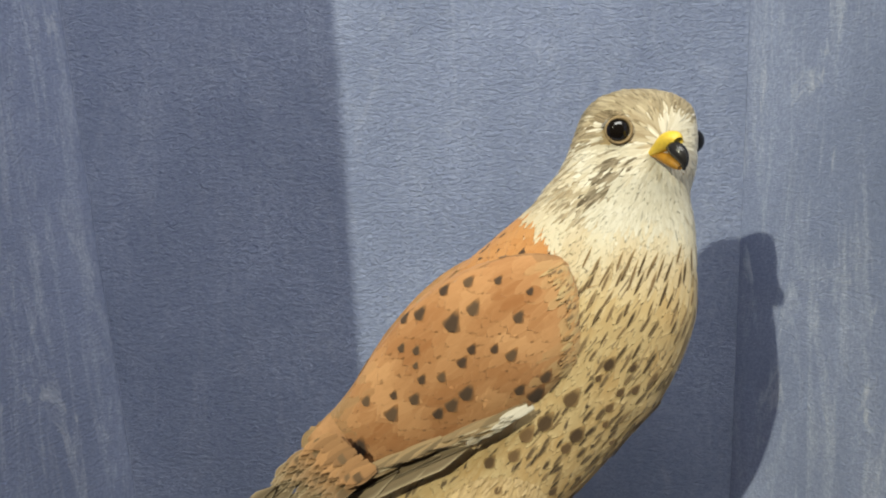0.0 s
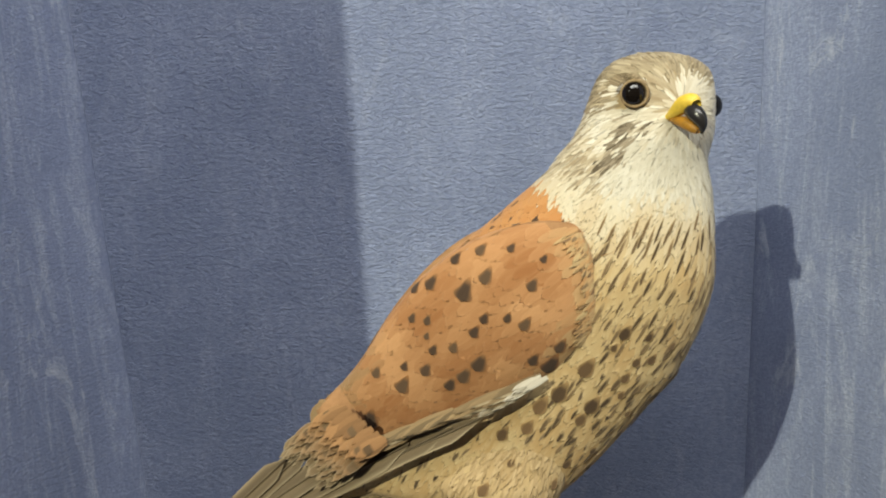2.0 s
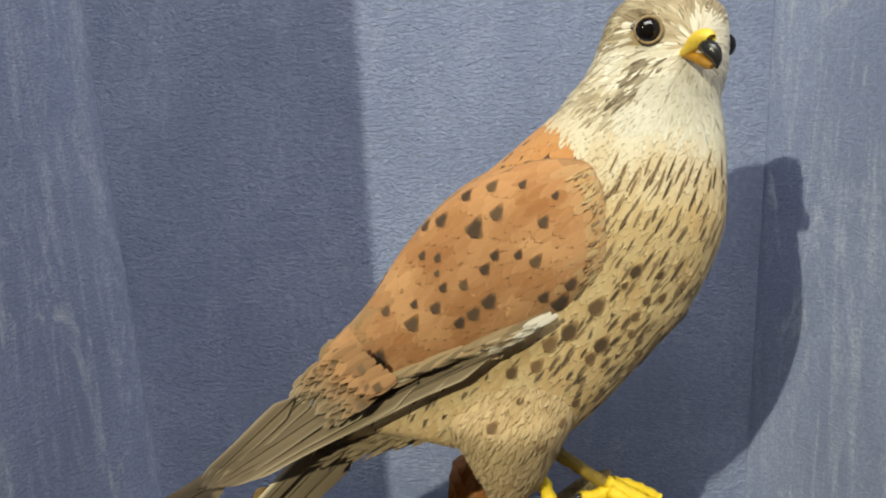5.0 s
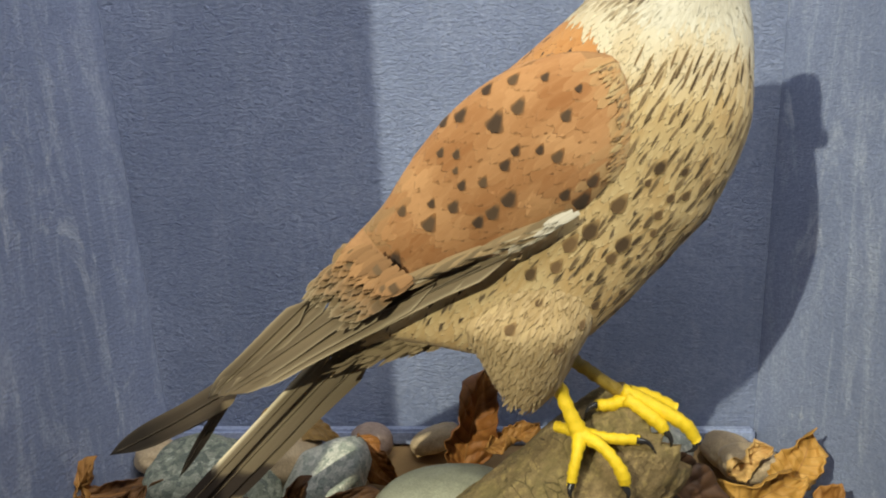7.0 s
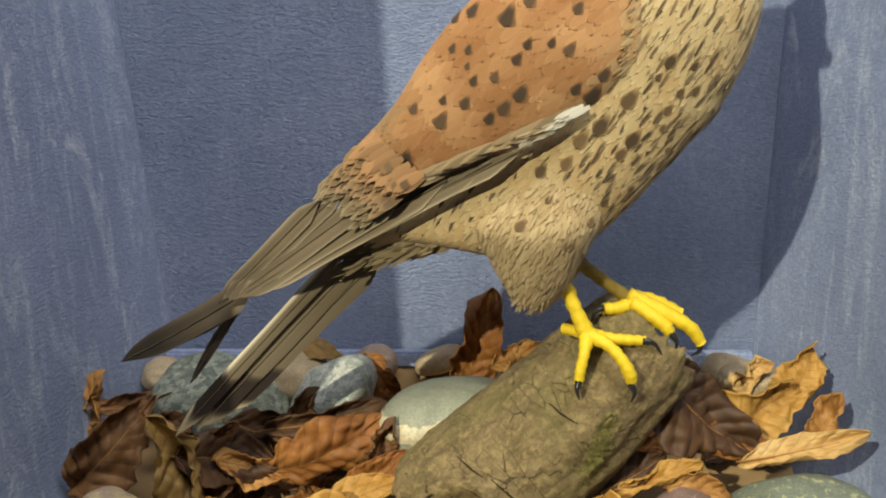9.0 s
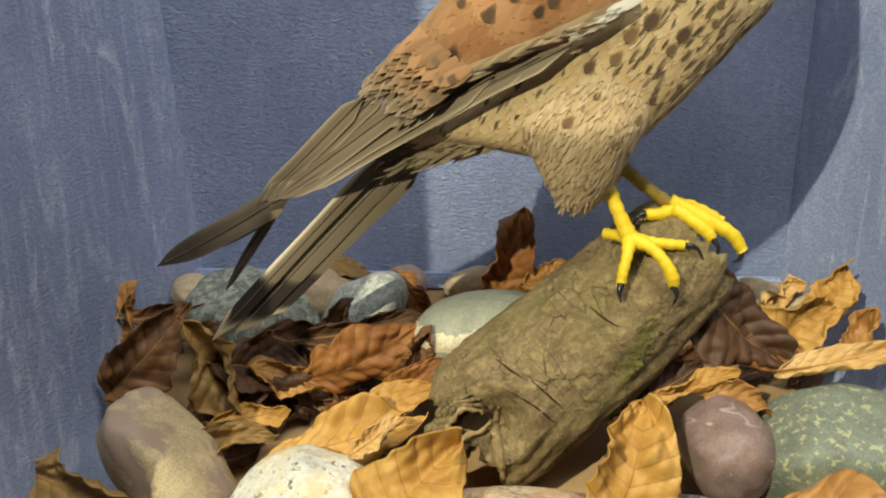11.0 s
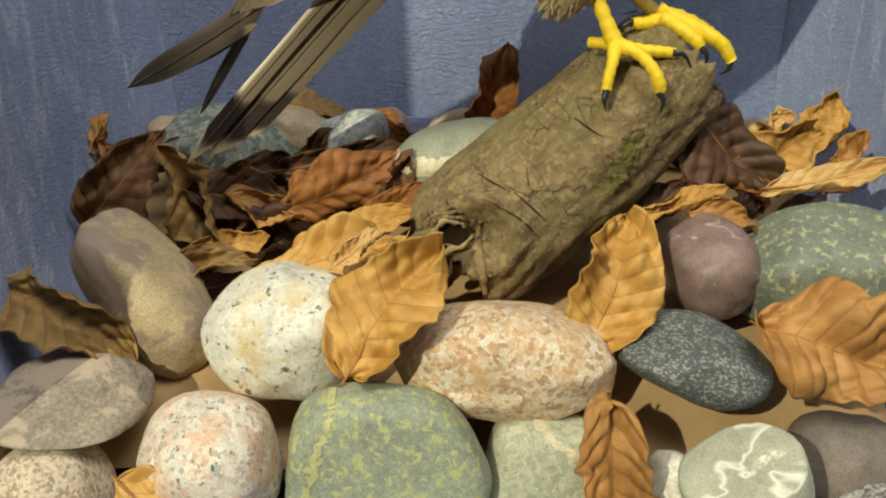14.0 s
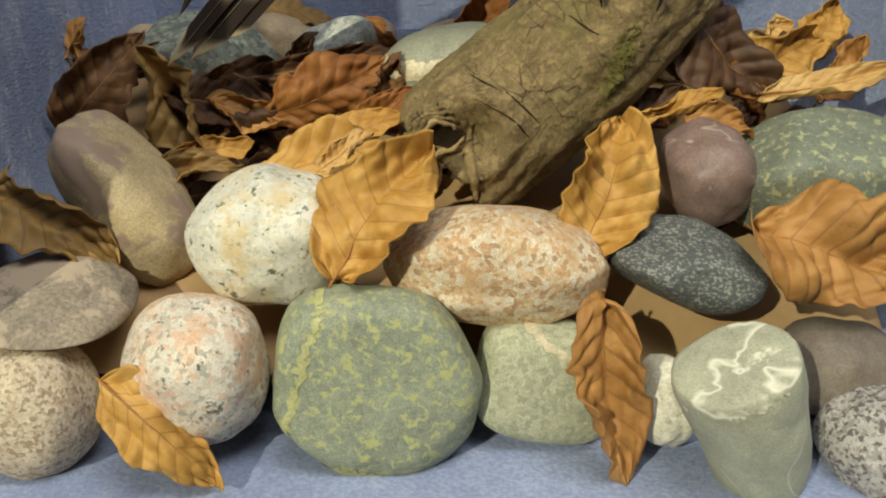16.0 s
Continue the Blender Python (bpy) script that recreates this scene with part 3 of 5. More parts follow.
# ---- dry beech leaves ----
def leaf_grid(length, width, curl, roll_, seed, ribs=8):
    """A beech leaf lying in its own xy plane, stalk end at -x: ribbed, wavy, torn at the edge, crumpled and curled."""
    rnd = random.Random(seed)
    nu, nv = 33, 73
    ph, ph2 = rnd.random() * 6, rnd.random() * 6
    off = Vector((seed * 5.3, seed * 2.1, 0))
    bendx, bendy = curl * rnd.uniform(0.8, 1.3), roll_ * rnd.uniform(0.8, 1.3)
    fold = rnd.uniform(0.10, 0.38)
    notch = [(rnd.uniform(0.2, 0.85), rnd.choice((-1, 1)), rnd.uniform(0.05, 0.22)) for _ in range(rnd.randint(1, 3))]
    verts, faces, uvs = [], [], []
    lean = rnd.uniform(-0.12, 0.12)
    for j in range(nv):
        v = j / (nv - 1)
        w = math.sin(math.pi * v ** 0.86) ** 0.66 if 0 < v < 1 else 0.0
        w = max(width / 2 * w * (1.0 - 0.14 * v), width * 0.006)
        for i in range(nu):
            u = -1 + 2 * i / (nu - 1)
            sg = 1 if u > 0 else -1
            rib = v * ribs - abs(u) * 1.5
            edge = 1 + 0.018 * math.cos(2 * math.pi * rib) + 0.24 * noise.noise(Vector((v * 3.2, sg * 3.0, 0)) + off) + 0.03 * noise.noise(Vector((v * 15, sg * 5.0, 3)) + off)
            for nvv, ns, nd in notch:
                if ns == sg:
                    edge -= nd * math.exp(-((v - nvv) / 0.035) ** 2)
            x = (v - 0.5) * length
            y = u * w * edge + lean * width * math.sin(math.pi * v)
            crease = abs(math.sin(math.pi * rib)) ** 0.7
            z = 0.072 * width * min(1.0, abs(u) * 2.2) * (crease - 0.6) * (0.7 + 0.6 * noise.noise(Vector((v * 3, u * 2, 7)) + off))
            z += 0.17 * width * abs(u) ** 2.6 * math.sin(6.5 * v + ph + (2.3 if u > 0 else 0)) + 0.05 * width * abs(u) ** 3 * math.sin(19 * v + ph2 + (1.1 if u > 0 else 0))
            z += 0.20 * width * noise.noise(Vector((v * 2.4, u * 1.3, 1)) + off) + 0.055 * width * noise.noise(Vector((v * 7, u * 4, 2)) + off)
            z += fold * w * abs(u)
            by = bendy * (0.55 + 0.9 * noise.noise(Vector((v * 2, 4, 4)) + off) + 0.5)
            if abs(by) > 1e-3:
                ang = by * y / width * 2
                rad = width / 2 / by
                y, z = (rad - z) * math.sin(ang), rad - (rad - z) * math.cos(ang)
            if abs(bendx) > 1e-3:
                ang = bendx * x / length * 2
                rad = length / 2 / bendx
                x, z = (rad - z) * math.sin(ang), rad - (rad - z) * math.cos(ang)
            verts.append((x, y, z))
            uvs.append((rib, v))
    for j in range(nv - 1):
        for i in range(nu - 1):
            a = j * nu + i
            faces.append((a, a + 1, a + nu + 1, a + nu))
    return verts, faces, uvs, nu, nv


def leaf(label, material, at, length, width, aim, face, curl=0.5, roll_=0.5, seed=1):
    """aim: the way that the tip points; face: the way that the upper side looks."""
    verts, faces, uvs, nu, nv = leaf_grid(length, width, curl, roll_, seed)
    me = mesh_from("dry_leaf", verts, faces, material)
    layer = me.uv_layers.new(name="leaf")
    for lp in me.loops:
        layer.data[lp.index].uv = uvs[lp.vertex_index]
    ob = new("dry_leaf", me)
    sol = ob.modifiers.new("thickness", "SOLIDIFY")
    sol.thickness, sol.offset = 0.0005, 0
    x = Vector(aim).normalized()
    z = Vector(face)
    z = (z - x * z.dot(x)).normalized()
    y = z.cross(x)
    ob.matrix_world = Matrix.Translation(at) @ Matrix((x, y, z)).transposed().to_4x4()
    mid = [Vector(verts[j * nu + nu // 2]) for j in range(0, nv, 4)]
    mid = [mid[0] + (mid[0] - mid[1]) * 0.9] + mid
    vs, fs = tube(mid, [0.0008 - 0.0006 * i / len(mid) for i in range(len(mid))], 6)
    part("midrib", mesh_from("midrib", vs, fs, RIB), ob)
    return tagged(ob, label, "leaf", "dry leaves among the stones")


UP, CAMW = Vector((0, 0, 1)), Vector((0.0, -0.85, 0.5))


def im(deg, depth=0.0):
    """A direction in the upright plane facing the viewer, tilted away by depth."""
    return Vector((math.cos(radians(deg)), depth, math.sin(radians(deg))))


leaf("crisp orange beech leaf propped against a white stone", LEAF_ORANGE, (-0.0580, 0.3720, 0.1030), 0.0741, 0.0559, im(52, 0.4), (-0.15, -0.8, 0.55), -0.35, 0.35, 2)
leaf("orange beech leaf standing beside the log", LEAF_ORANGE, (0.0470, 0.3980, 0.1101), 0.0737, 0.0542, im(70, 0.5), (0.1, -0.85, 0.5), -0.3, 0.35, 3)
leaf("broad brown beech leaf lying over stones", LEAF_BROWN, (0.1518, 0.3720, 0.0872), 0.0780, 0.0689, im(-20, -0.1), (0.0, -0.8, 0.6), -0.5, -0.3, 4)
leaf("twisted brown leaf hanging over a pale slab", LEAF_BROWN, (0.0425, 0.3360, 0.0318), 0.0893, 0.0440, im(-80, -0.1), (0.1, -0.9, 0.3), 0.35, 0.6, 5)
leaf("curled brown leaf leaning on front stones", LEAF_ORANGE, (-0.1522, 0.3180, 0.0199), 0.0690, 0.0334, im(-42, -0.2), (0.2, -0.8, 0.55), -0.4, -0.5, 6)
leaf("curled olive-brown leaf beside the side panel", LEAF_OLIVE, (-0.2199, 0.3920, 0.0891), 0.0822, 0.0466, im(-24, -0.2), (0.1, -0.75, 0.65), -0.4, 1.3, 7)
leaf("flat orange leaf behind a white stone", LEAF_ORANGE, (-0.0970, 0.4250, 0.1144), 0.0890, 0.0386, im(15, 0.1), (0.05, -0.6, 0.8), -0.4, -0.4, 8)
leaf("small bright folded leaf tip", LEAF_PALE, (-0.0785, 0.4050, 0.1217), 0.0340, 0.0170, im(35, 0.2), (0.0, -0.7, 0.7), -0.4, 1.0, 9)
leaf("small tan leaf between stones", LEAF_OLIVE, (-0.1638, 0.4400, 0.1006), 0.0584, 0.0246, im(10, 0.1), (0.0, -0.7, 0.7), -0.4, 0.9, 10)
leaf("dark ribbed brown leaf in the shade", LEAF_RED, (-0.0900, 0.4700, 0.1390), 0.0800, 0.0400, im(26, 0.1), (0.1, -0.97, -0.05), -0.5, -0.9, 11)
leaf("dark brown leaf edge curling over", LEAF_SHADED, (-0.0953, 0.4900, 0.1514), 0.0796, 0.0232, im(12, 0.1), (0.0, -0.9, 0.2), -0.4, 0.7, 12)
leaf("ribbed dark brown leaf leaning on the side panel", LEAF_DARK, (-0.2164, 0.4750, 0.1409), 0.0740, 0.0418, im(48, 0.2), (0.25, -0.85, 0.4), -0.4, 0.5, 13)
leaf("curled dark leaf beside a tan pebble", LEAF_OLIVE, (-0.1771, 0.4700, 0.1281), 0.0732, 0.0445, im(-62, -0.1), (0.1, -0.8, 0.5), 0.4, 0.9, 14)
leaf("dark torn leaf below a big stone", LEAF_SHADED, (-0.1503, 0.4800, 0.1257), 0.0617, 0.0357, im(-10, 0.1), (0.0, -0.7, 0.6), 0.3, -0.6, 15)
leaf("dark leaf against the side panel", LEAF_DARK, (-0.2168, 0.5200, 0.1490), 0.0528, 0.0211, im(10, 0.1), (0.1, -0.7, 0.6), 0.3, 0.8, 16)
leaf("dark red-brown leaf standing against the back panel", LEAF_RED, (0.0007, 0.5650, 0.1775), 0.0726, 0.0454, im(76, 0.15), (0.0, -1, 0.15), -0.3, 0.5, 17)
leaf("brown leaf curling beside a pink pebble", LEAF_RED, (-0.0633, 0.5550, 0.1538), 0.0413, 0.0240, im(-55, 0.0), (0.2, -0.85, 0.3), -0.5, 0.7, 18)
leaf("tan leaf lying on the rear stones", LEAF_OLIVE, (-0.1193, 0.5780, 0.1675), 0.0586, 0.0293, im(-8, 0.1), (0.0, -0.6, 0.8), -0.5, -0.5, 19)
# leaf colour darkened to stand for the log's shadow
leaf("ribbed leaf coloured dark as in the log's shadow", LEAF_SHADED, (0.1200, 0.4600, 0.1650), 0.0760, 0.0500, im(-38, 0.0), (0.05, -0.9, 0.4), -0.3, -0.4, 20)
leaf("crumpled orange leaf near the lit panel", LEAF_ORANGE, (0.1638, 0.4850, 0.1560), 0.0657, 0.0394, im(30, 0.2), (-0.1, -0.8, 0.5), -0.5, 0.8, 21)
leaf("orange leaf standing against the lit panel", LEAF_ORANGE, (0.1909, 0.5100, 0.1715), 0.0414, 0.0328, im(60, 0.2), (-0.2, -0.9, 0.3), -0.4, 0.7, 22)
leaf("pale yellow curled leaf", LEAF_PALE, (0.1720, 0.4500, 0.1478), 0.0732, 0.0229, im(14, 0.0), (0.0, -0.7, 0.7), 0.3, 0.8, 23)
leaf("small orange folded leaf", LEAF_ORANGE, (0.0916, 0.4400, 0.1383), 0.0477, 0.0179, im(20, 0.0), (0.0, -0.8, 0.6), 0.4, 1.2, 24)
leaf("brown leaf under the crumpled leaves", LEAF_RED, (0.1378, 0.4650, 0.1456), 0.0661, 0.0252, im(-12, 0.0), (0.0, -0.7, 0.7), 0.4, -0.7, 25)
leaf("leaf coloured dark as in shade beside the log", LEAF_SHADED, (0.0749, 0.4500, 0.1324), 0.0518, 0.0274, im(30, 0.1), (0.0, -0.7, 0.7), 0.3, 0.6, 26)
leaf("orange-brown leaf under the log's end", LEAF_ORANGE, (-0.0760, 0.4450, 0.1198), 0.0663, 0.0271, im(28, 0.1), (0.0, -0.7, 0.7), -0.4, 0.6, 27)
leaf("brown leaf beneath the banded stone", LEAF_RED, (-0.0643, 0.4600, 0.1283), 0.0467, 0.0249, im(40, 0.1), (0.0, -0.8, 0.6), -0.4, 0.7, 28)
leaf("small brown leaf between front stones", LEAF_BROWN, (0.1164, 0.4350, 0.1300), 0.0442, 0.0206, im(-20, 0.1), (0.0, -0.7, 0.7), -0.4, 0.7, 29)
leaf("leaf litter coloured dark as in shade", LEAF_SHADED, (-0.1235, 0.5000, 0.1310), 0.0677, 0.0372, im(-30, 0.1), (0.0, -0.6, 0.8), -0.3, 0.7, 30)
leaf("dark leaf litter behind the long pebble", LEAF_DARK, (-0.1715, 0.4700, 0.1079), 0.0605, 0.0350, im(30, 0.1), (0.0, -0.6, 0.8), -0.3, 0.7, 31)


leaf("small brown leaf leaning on the side panel", LEAF_BROWN, (-0.2465, 0.5200, 0.1485), 0.044, 0.030, im(60, 0.1), (0.3, -0.8, 0.4), 0.5, 1.0, 41)
leaf("dark curled leaf scrap", LEAF_DARK, (-0.1975, 0.5000, 0.1435), 0.046, 0.026, im(-20, 0.1), (0.1, -0.8, 0.5), 0.5, 1.0, 42)
leaf("dark curled leaf scrap", LEAF_DARK, (-0.1620, 0.4900, 0.1329), 0.048, 0.024, im(40, 0.1), (0.0, -0.8, 0.5), 0.5, 1.0, 43)
leaf("brown curled leaf scrap", LEAF_BROWN, (-0.1339, 0.4800, 0.1226), 0.050, 0.024, im(-15, 0.1), (0.0, -0.7, 0.6), 0.5, 1.0, 44)
leaf("dark curled leaf scrap", LEAF_DARK, (-0.1131, 0.5000, 0.1452), 0.046, 0.028, im(55, 0.1), (0.1, -0.8, 0.4), 0.5, 1.0, 45)
leaf("narrow orange leaf between stones", LEAF_ORANGE, (-0.1522, 0.4550, 0.1067), 0.046, 0.020, im(12, 0.1), (0.0, -0.6, 0.8), 0.5, 1.0, 46)
leaf("dark leaf behind the log's end", LEAF_DARK, (-0.0584, 0.4700, 0.1404), 0.040, 0.026, im(70, 0.1), (0.1, -0.8, 0.4), 0.5, 1.0, 47)
leaf("pale crumpled leaf by the lit panel", LEAF_PALE, (0.1704, 0.5300, 0.1646), 0.032, 0.026, im(30, 0.1), (-0.1, -0.9, 0.3), 0.5, 1.0, 48)
leaf("dark crumpled leaf on small pebbles", LEAF_DARK, (0.1333, 0.4800, 0.1482), 0.050, 0.028, im(-30, 0.1), (0.0, -0.8, 0.5), 0.5, 1.0, 49)
leaf("brown leaf against the lit panel", LEAF_BROWN, (0.1947, 0.4800, 0.1528), 0.044, 0.028, im(60, 0.1), (-0.2, -0.8, 0.5), 0.5, 1.0, 50)
leaf("dark leaf under the log", LEAF_SHADED, (0.0641, 0.4400, 0.1226), 0.040, 0.022, im(20, 0.1), (0.0, -0.7, 0.7), 0.5, 1.0, 51)
leaf("leaf coloured dark as in the log's shadow", LEAF_SHADED, (0.1030, 0.5000, 0.1494), 0.044, 0.026, im(-20, 0.1), (0.0, -0.8, 0.5), 0.5, 1.0, 52)
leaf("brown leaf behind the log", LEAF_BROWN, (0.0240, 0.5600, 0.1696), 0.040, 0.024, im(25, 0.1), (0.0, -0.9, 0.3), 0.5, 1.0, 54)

# small dark litter between the ramp's stones; half takes the shade-darkened leaf colour
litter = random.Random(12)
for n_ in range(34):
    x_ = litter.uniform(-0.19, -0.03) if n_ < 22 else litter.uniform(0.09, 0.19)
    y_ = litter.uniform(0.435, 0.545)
    leaf("small dark dry leaf scrap lying on the ramp", litter.choice((LEAF_SHADED, LEAF_DARK, LEAF_RED, LEAF_SHADED)), (x_, y_, ramp_z(y_) + 0.007), litter.uniform(0.026, 0.042), litter.uniform(0.014, 0.024), im(litter.uniform(-60, 60), 0.4), (litter.uniform(-0.4, 0.4), -0.6, 0.8), litter.uniform(-0.6, 0.6), litter.uniform(-1.0, 1.2), 60 + n_)



# ---- the log ----
LOG_A, LOG_B = Vector((-0.0265, 0.4460, 0.1050)), Vector((0.0908, 0.4640, 0.2105))
log_axis = (LOG_B - LOG_A).normalized()
log_len = (LOG_B - LOG_A).length


def make_log():
    seg, n = 96, 90
    side = log_axis.cross(Vector((0, -1, 0))).normalized()
    up = side.cross(log_axis)
    verts, faces = [], []
    for j in range(n + 1):
        s = j / n
        r = 0.0392 - 0.0050 * s + 0.003 * math.sin(3 * s + 0.5)
        if s < 0.05:
            r *= 0.86 + 0.14 * math.sqrt(s / 0.05)
        if s > 0.95:
            r *= 0.88 + 0.12 * math.sqrt((1 - s) / 0.05)
        for k in range(seg):
            a = 2 * math.pi * k / seg
            c, q = math.cos(a), math.sin(a)
            f = 1 + 0.07 * noise.noise((c * 1.3, q * 1.3, s * 3)) + 0.05 * noise.noise((c * 6, q * 6, s * 6 + 9)) + 0.026 * noise.noise((c * 14, q * 14, s * 16 + 3)) + 0.018 * noise.noise((c * 30, q * 30, s * 60))
            end = 0.010 * noise.noise((c * 2.2, q * 2.2, 5)) + 0.006 * noise.noise((c * 8, q * 8, 2))
            x = s * log_len + end * (1 if s > 0.9 else 1 if s < 0.1 else 0)
            # knot hollow on the viewer's side of the lower end
            d = math.hypot((s - 0.10) * 3.0, (a - KNOT + math.pi) % (2 * math.pi) - math.pi)
            f -= 0.34 * math.exp(-(d / 0.24) ** 2) - 0.14 * math.exp(-((d - 0.42) / 0.13) ** 2)
            verts.append(Vector((x, c * r * f, q * r * f)))
    for j in range(n):
        for k in range(seg):
            faces.append((j * seg + k, j * seg + (k + 1) % seg, (j + 1) * seg + (k + 1) % seg, (j + 1) * seg + k))
    me = mesh_from("log", verts, [f[::-1] for f in faces], BARK)
    ob = new("log", me)
    ob.matrix_world = Matrix.Translation(LOG_A) @ Matrix((log_axis, side, up)).transposed().to_4x4()
    # ragged end grain
    for nm, x0, j, flip in (("end_grain", 0.0, 0, 1), ("end_grain", log_len, n, -1)):
        ring = [verts[j * seg + k] for k in range(seg)]
        ev, ef = [], []
        for q in range(7):
            g = 1 - q / 6.5
            for p in ring:
                ev.append(Vector((x0 + (p.x - x0) * g + flip * (0.010 * (1 - g) + 0.003 * noise.noise(Vector((p.x, p.y * g, p.z * g)) * 180)), p.y * g, p.z * g)))
        for q in range(6):
            for k in range(seg):
                f = (q * seg + k, q * seg + (k + 1) % seg, (q + 1) * seg + (k + 1) % seg, (q + 1) * seg + k)
                ef.append(f if flip > 0 else f[::-1])
        part(nm, mesh_from(nm, ev, ef, RAWWOOD), ob, "splintered end grain")
    return tagged(ob, "weathered brown log with bark, knot and moss", "log")


KNOT = 1.85
log = make_log()
inv = log.matrix_world.inverted()
log_tree = BVHTree.FromPolygons([v.co for v in log.data.vertices], [p.vertices for p in log.data.polygons])


def on_log(p):
    """The place on the bark, in the log's own frame, that lies before the point p as seen from the front, and its normal."""
    q, d = inv @ Vector(p), inv.to_3x3() @ Vector((0.02, 1, -0.35)).normalized()
    loc, nor, _, _ = log_tree.ray_cast(q - d * 0.2, d)
    if loc is None:
        loc, nor, _, _ = log_tree.find_nearest(q)
    return loc, nor if nor.dot(d) < 0 else -nor


def moss_patch(centre, spread, count, seed):
    rnd = random.Random(seed)
    verts, faces = [], []
    for _ in range(count):
        p = Vector(centre) + Vector((rnd.gauss(0, spread[0]), 0, rnd.gauss(0, spread[1])))
        p.x += 0.35 * (p.z - centre[2])
        loc, nor = on_log(p)
        t1 = nor.orthogonal().normalized()
        t2 = nor.cross(t1)
        r = rnd.uniform(0.0006, 0.0018)
        b0 = len(verts)
        for k in range(5):
            a = k * 1.257 + rnd.random()
            verts.append(loc + t1 * math.cos(a) * r + t2 * math.sin(a) * r - nor * 0.0003)
        verts.append(loc + nor * r * rnd.uniform(0.5, 1.3) + t1 * rnd.uniform(-r, r))
        faces += [(b0 + k, b0 + (k + 1) % 5, b0 + 5) for k in range(5)]
    return mesh_from("moss", verts, faces, MOSS)


moss = part("moss", moss_patch((0.0550, 0.4300, 0.1600), (0.0028, 0.0085), 420, 4), log, "patch of dry green moss")
moss["kind"] = "stuff"


def knot_hollow(centre, r1, r2):
    """A gnarled lip of bark round a near-black disc that stands for the hollow's shade, with a pale torn strip beside
    it.
    """
    loc, nor = on_log(centre)
    t1 = Vector((0.9, 0.44, 0)) - nor * nor.dot(Vector((0.9, 0.44, 0)))
    t1.normalize()
    t2 = nor.cross(t1)
    hole = [loc + (t1 * math.cos(a) * r1 + t2 * math.sin(a) * r2) * 0.95 * (1 + 0.15 * math.sin(3 * a)) + nor * 0.0012 for a in np.linspace(0, 2 * math.pi, 25)[:-1]]
    # flat dark disc paints the shade inside the hollow
    part("hollow", mesh_from("hollow", hole + [loc + nor * 0.0002], [(i, (i + 1) % 24, 24) for i in range(24)], CRACK_AND_SHADE), log, "dark disc standing for the knot hollow's shade")
    for k in range(4):
        g = 1.0 + 0.22 * k
        pts = [loc + (t1 * math.cos(a) * r1 + t2 * math.sin(a) * r2) * g * (1 + 0.15 * math.sin(3 * a) + 0.08 * math.sin(7 * a + k)) + nor * (0.0022 - 0.0009 * k) for a in np.linspace(0.3 + 0.4 * k, 5.9 - 0.3 * k, 40)]
        vs_, fs_ = tube(pts, [(0.0006 + 0.0016 * math.sin(math.pi * i / 39)) * (1 + 0.3 * math.sin(i * 1.7 + k)) for i in range(40)], 8, 0.25, k)
        part("bark_lip", mesh_from("bark_lip", vs_, fs_, BARK if k else RAWWOOD), log, "gnarled bark round the knot")


knot_hollow((-0.0340, 0.4150, 0.1260), 0.0120, 0.0085)
strip = []
for p in smooth_line([(-0.017, 0.418, 0.133), (-0.018, 0.418, 0.12), (-0.016, 0.418, 0.106), (-0.013, 0.418, 0.095)], 6):
    loc, nor = on_log(p)
    strip.append(loc + nor * 0.0004)
vs, fs = tube(strip, [0.0008 + 0.0022 * math.sin(math.pi * i / (len(strip) - 1)) for i in range(len(strip))], 8, 0.3, 5)
part("torn_strip", mesh_from("torn_strip", vs, fs, RAWWOOD), log, "pale torn wood strip")


def crack(points):
    line = smooth_line(points, 5)
    pts = []
    for p in line:
        loc, nor = on_log(p)
        pts.append(loc + nor * 0.0001)
    vs, fs = tube(pts, [0.0002 + 0.0003 * math.sin(math.pi * i / (len(pts) - 1)) for i in range(len(pts))], 6)
    return part("crack", mesh_from("crack", vs, fs, CRACK_AND_SHADE), log, "dark drying crack")


crack([(0.029, 0.42, 0.187), (0.035, 0.42, 0.181), (0.043, 0.42, 0.176)])
crack([(-0.013, 0.42, 0.142), (-0.0, 0.42, 0.134), (0.012, 0.42, 0.124)])
crack([(-0.001, 0.42, 0.147), (0.008, 0.42, 0.139), (0.016, 0.42, 0.132)])
crack([(-0.018, 0.42, 0.158), (-0.011, 0.42, 0.152), (-0.005, 0.42, 0.148)])


# ---- the stuffed kestrel-like bird ----
bird = new("stuffed_bird")
bird.location = (0.0519, 0.4350, 0.2193)
tagged(bird, "stuffed falcon, rufous spotted wings, streaked cream breast, on log", "stuffed bird")
bird_inv = Matrix.Translation(-bird.location)


def bird_part(name, verts, faces, material, label="", parent=None):
    return part(name, mesh_from(name, [Vector(v) - bird.location for v in verts], faces, material), parent or bird, label)


